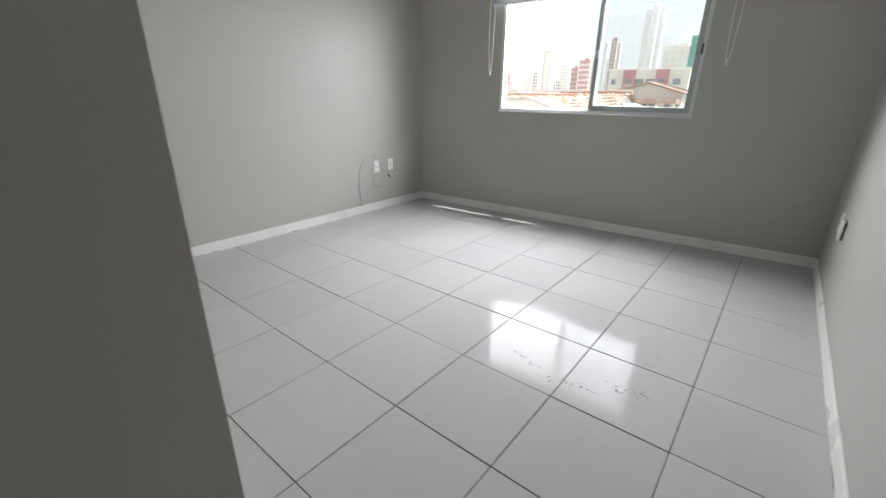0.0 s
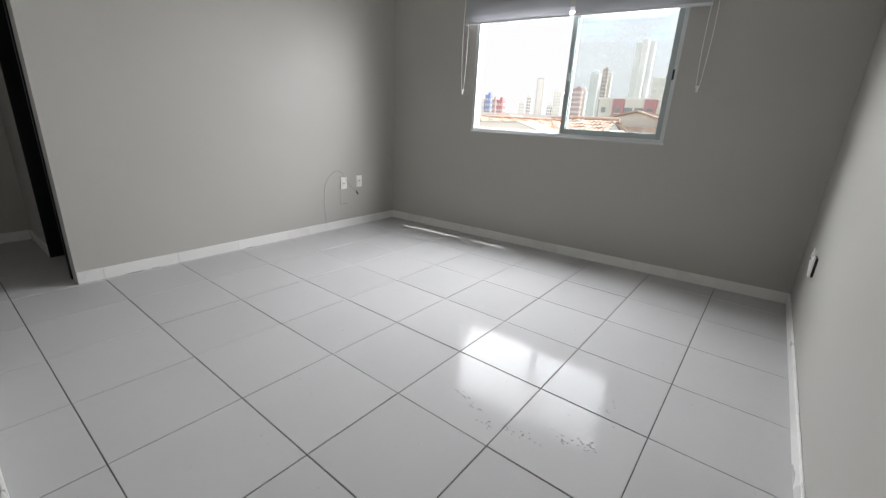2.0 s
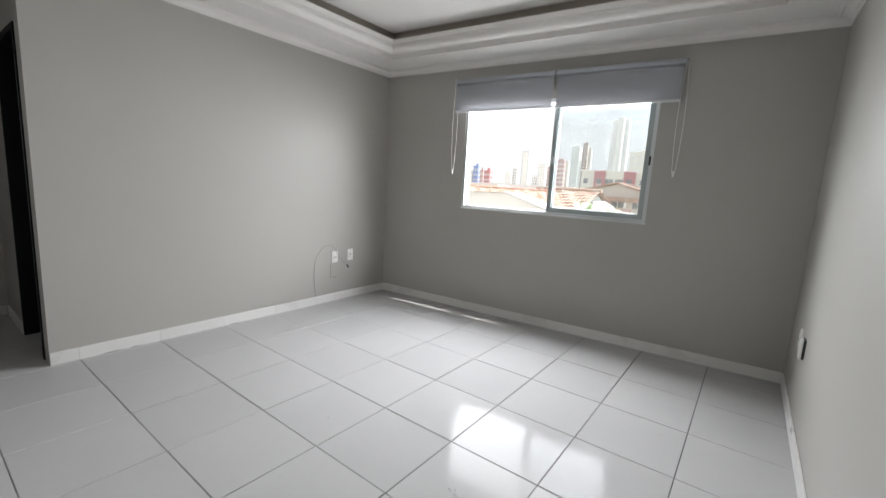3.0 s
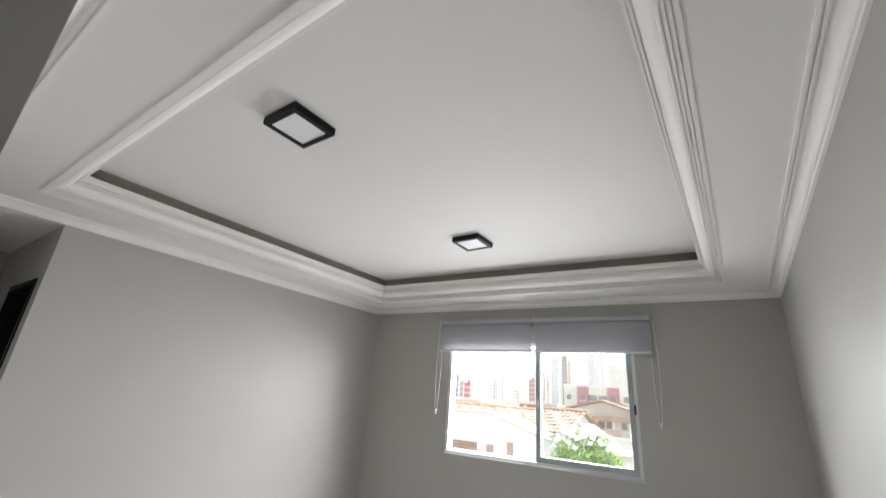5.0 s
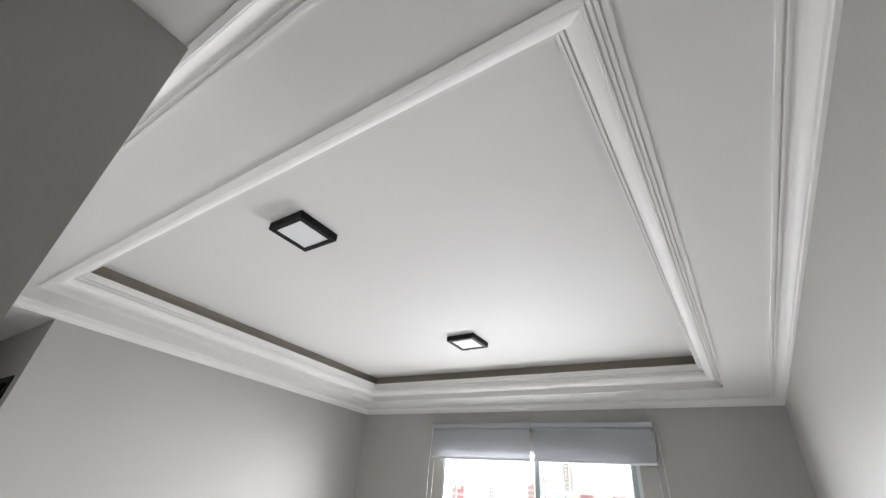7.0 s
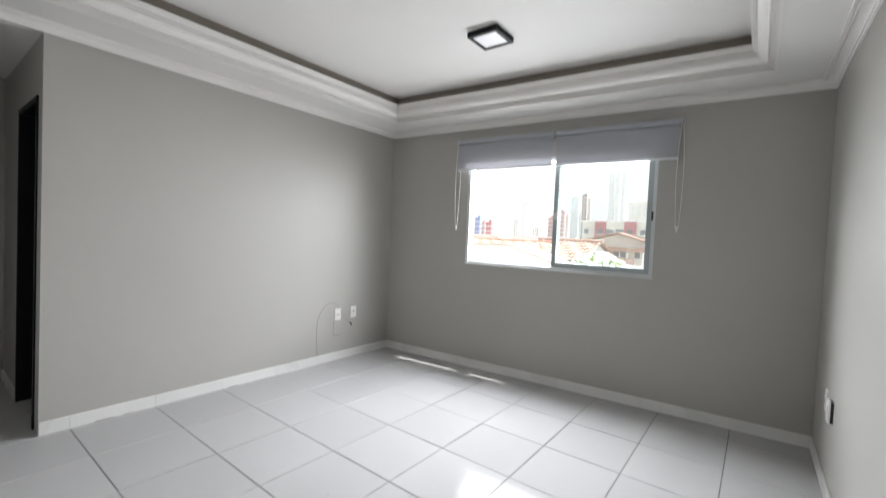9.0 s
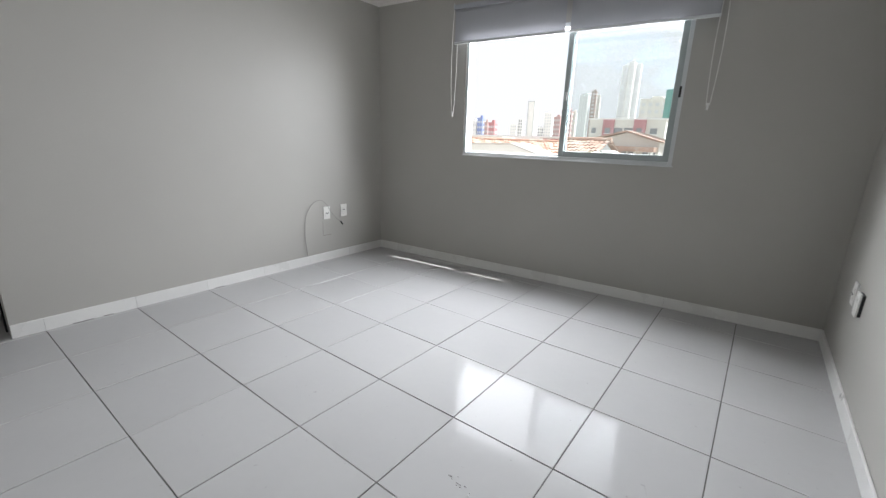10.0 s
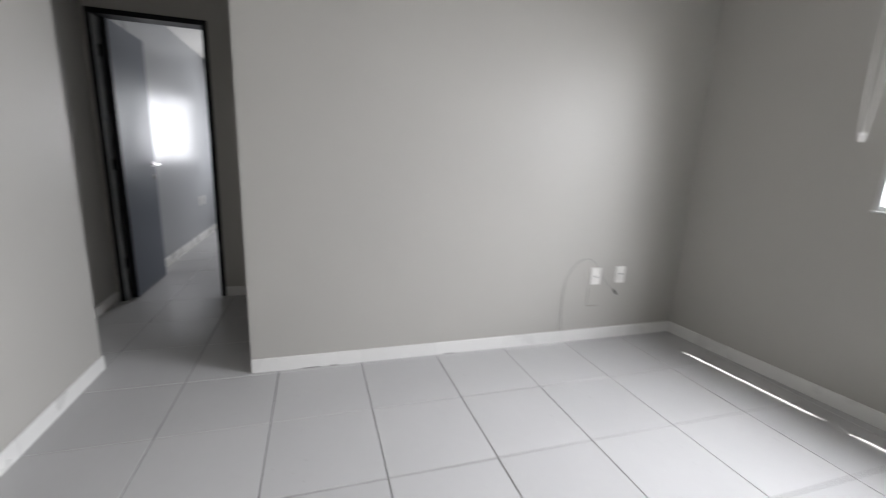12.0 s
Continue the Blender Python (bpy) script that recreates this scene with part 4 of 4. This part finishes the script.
AREAS = [(XL, YN, XR, YW + 0.13), (XH - 0.12, YH, XL, YD + 0.12), (XP, -2.5, XR, YN), (FX, -1.25, XH - 0.12, YW)]
rnd = random.Random(7)
for j in range(-13, 8):
    for i in range(-6, 7):
        x0, x1, y0, y1 = j * T, (j + 1) * T, i * T, (i + 1) * T
        if not any(x0 < c and x1 > a and y0 < d2 and y1 > b for a, b, c, d2 in AREAS):
            continue
        x0, x1, y0, y1 = max(x0, FX), min(x1, XR + 0.12), max(y0, -2.5), min(y1, max(yn(x1), YW if x1 < XL - 0.2 else 0) + 0.03)
        if y1 - y0 < 0.02:
            continue
        ob = new("tile", tile_data(x1 - x0 - 2 * G2, y1 - y0 - 2 * G2))
        ob.parent = slab
        ob.location = (x0 + G2, y0 + G2, rnd.uniform(-0.0005, 0.0005))
        ob.rotation_euler = (rnd.gauss(0, 0.0011), rnd.gauss(0, 0.0011), rnd.gauss(0, 0.0004))

skirting = new("baseboard")
tagged(skirting, "cream tile skirting along the walls", "skirting", kind="structure")
skirt_mesh = {}


def skirt_run(a, b, side, m=Matrix()):
    """Skirting pieces from a to b along a wall; side: the wall's outward direction."""
    axis = 0 if abs(b[0] - a[0]) > abs(b[1] - a[1]) else 1
    lo, hi = sorted((a[axis], b[axis]))
    cuts = [lo] + [k * T for k in range(-14, 9) if lo + 0.03 < k * T < hi - 0.03] + [hi]
    for p, q in zip(cuts, cuts[1:]):
        n = round(q - p - 0.0012, 4)
        key = (axis, n, side)
        if key not in skirt_mesh:
            bm = bmesh.new()
            t = 0.011
            if axis == 0:
                box(bm, 0, 0, -0.002, n, side * t, 0.078)
            else:
                box(bm, 0, 0, -0.002, side * t, n, 0.078)
            top = [e for e in bm.edges if all(v.co.z > 0.07 for v in e.verts)]
            bmesh.ops.bevel(bm, geom=top, offset=0.003, segments=2, affect="EDGES")
            bmesh.ops.recalc_face_normals(bm, faces=bm.faces)
            me = bpy.data.meshes.new("skirting_tile")
            bm.to_mesh(me)
            bm.free()
            me.materials.append(SKIRT)
            skirt_mesh[key] = me
        ob = new("skirting_tile", skirt_mesh[key])
        ob.parent = skirting
        ob.location = (p + 0.0006, a[1], 0) if axis == 0 else (a[0], p + 0.0006, 0)
        ob.rotation_euler = (0, 0, rnd.gauss(0, 0.0012))
        turned(ob, m)


skirt_run((XL, YD), (XL, yn(XL) - 0.012), 1)
skirt_run((XL, YW), (XR, YW), -1, NORTH)
skirt_run((XR, -2.5), (XR, yn(XR) - 0.012), -1, EAST)
skirt_run((XSTEP + 0.012, YS), (XP, YS), 1)
skirt_run((XSTEP, YN), (XSTEP, YS), -1)
skirt_run((XEND, YN), (XSTEP - 0.012, YN), 1)
skirt_run((XP, -2.5), (XP, YS), 1)
skirt_run((XH, YH), (XEND, YH), 1)
skirt_run((XH, DY1 + 0.002), (XH, YD - 0.012), 1)
skirt_run((XH + 0.012, YD), (BX0 - 0.002, YD), -1)
skirt_run((FX, -1.25), (XH - 0.12, -1.25), 1)
skirt_run((FX, -1.24), (FX, YW), 1)

# hairline gaps where the skirting meets the floor
for gy, gl in ((0.12, 0.10), (0.27, 0.05), (0.95, 0.07)):
    ob = part("joint_gap", boxes((XL + 0.0105, gy, 0.0005, XL + 0.0125, gy + gl, 0.003)), GROUT, skirting)
for gy, gl in ((0.62, 0.12), (0.30, 0.05), (-0.1, 0.09)):
    ob = part("joint_gap", boxes((xe(gy) - 0.0125, gy, 0.0005, xe(gy) - 0.0105, gy + gl, 0.004)), GROUT, skirting)

# dried splashes on two tiles, and a crumb of mortar by the window wall
bm = bmesh.new()
for cx, cy, n, spread in ((2.03, 0.62, 12, 0.022), (2.09, 0.60, 7, 0.018), (2.20, 0.55, 8, 0.022), (2.28, 0.575, 10, 0.022), (2.36, 0.60, 6, 0.024),
                          (2.45, 0.665, 12, 0.022), (2.535, 0.70, 16, 0.024), (2.55, 0.93, 7, 0.028), (2.54, 1.02, 5, 0.02)):
    for k in range(n):
        x, y, r, a0 = rnd.gauss(cx, spread), rnd.gauss(cy, spread * 0.6), rnd.uniform(0.0012, 0.0036), rnd.uniform(0, 6)
        top = [bm.verts.new((x + r * rnd.uniform(0.7, 1.5) * math.cos(a0 + i * math.tau / 7), y + r * rnd.uniform(0.6, 1.2) * math.sin(a0 + i * math.tau / 7), 0.0016)) for i in range(7)]
        low = [bm.verts.new((v.co.x * 1.0 + (v.co.x - x) * 0.2, v.co.y + (v.co.y - y) * 0.2, 0.0)) for v in top]
        bm.faces.new(top)
        for i in range(7):
            bm.faces.new((low[i], low[(i + 1) % 7], top[(i + 1) % 7], top[i]))
tagged(mesh_object("dried_spots", bm, SPOT), "dull dried splash spots on the white floor tiles", "floor stain", kind="stuff")
bm = bmesh.new()
bmesh.ops.create_icosphere(bm, subdivisions=2, radius=1.0)
for v in bm.verts:
    q = rnd.uniform(0.75, 1.2)
    v.co = Vector((0.27 + v.co.x * 0.017 * q, 2.722 + v.co.y * 0.008 * q, 0.006 + v.co.z * 0.007 * q))
tagged(mesh_object("mortar_crumb", bm, SPOT), "small dark crumb of mortar on the floor tiles", "debris")
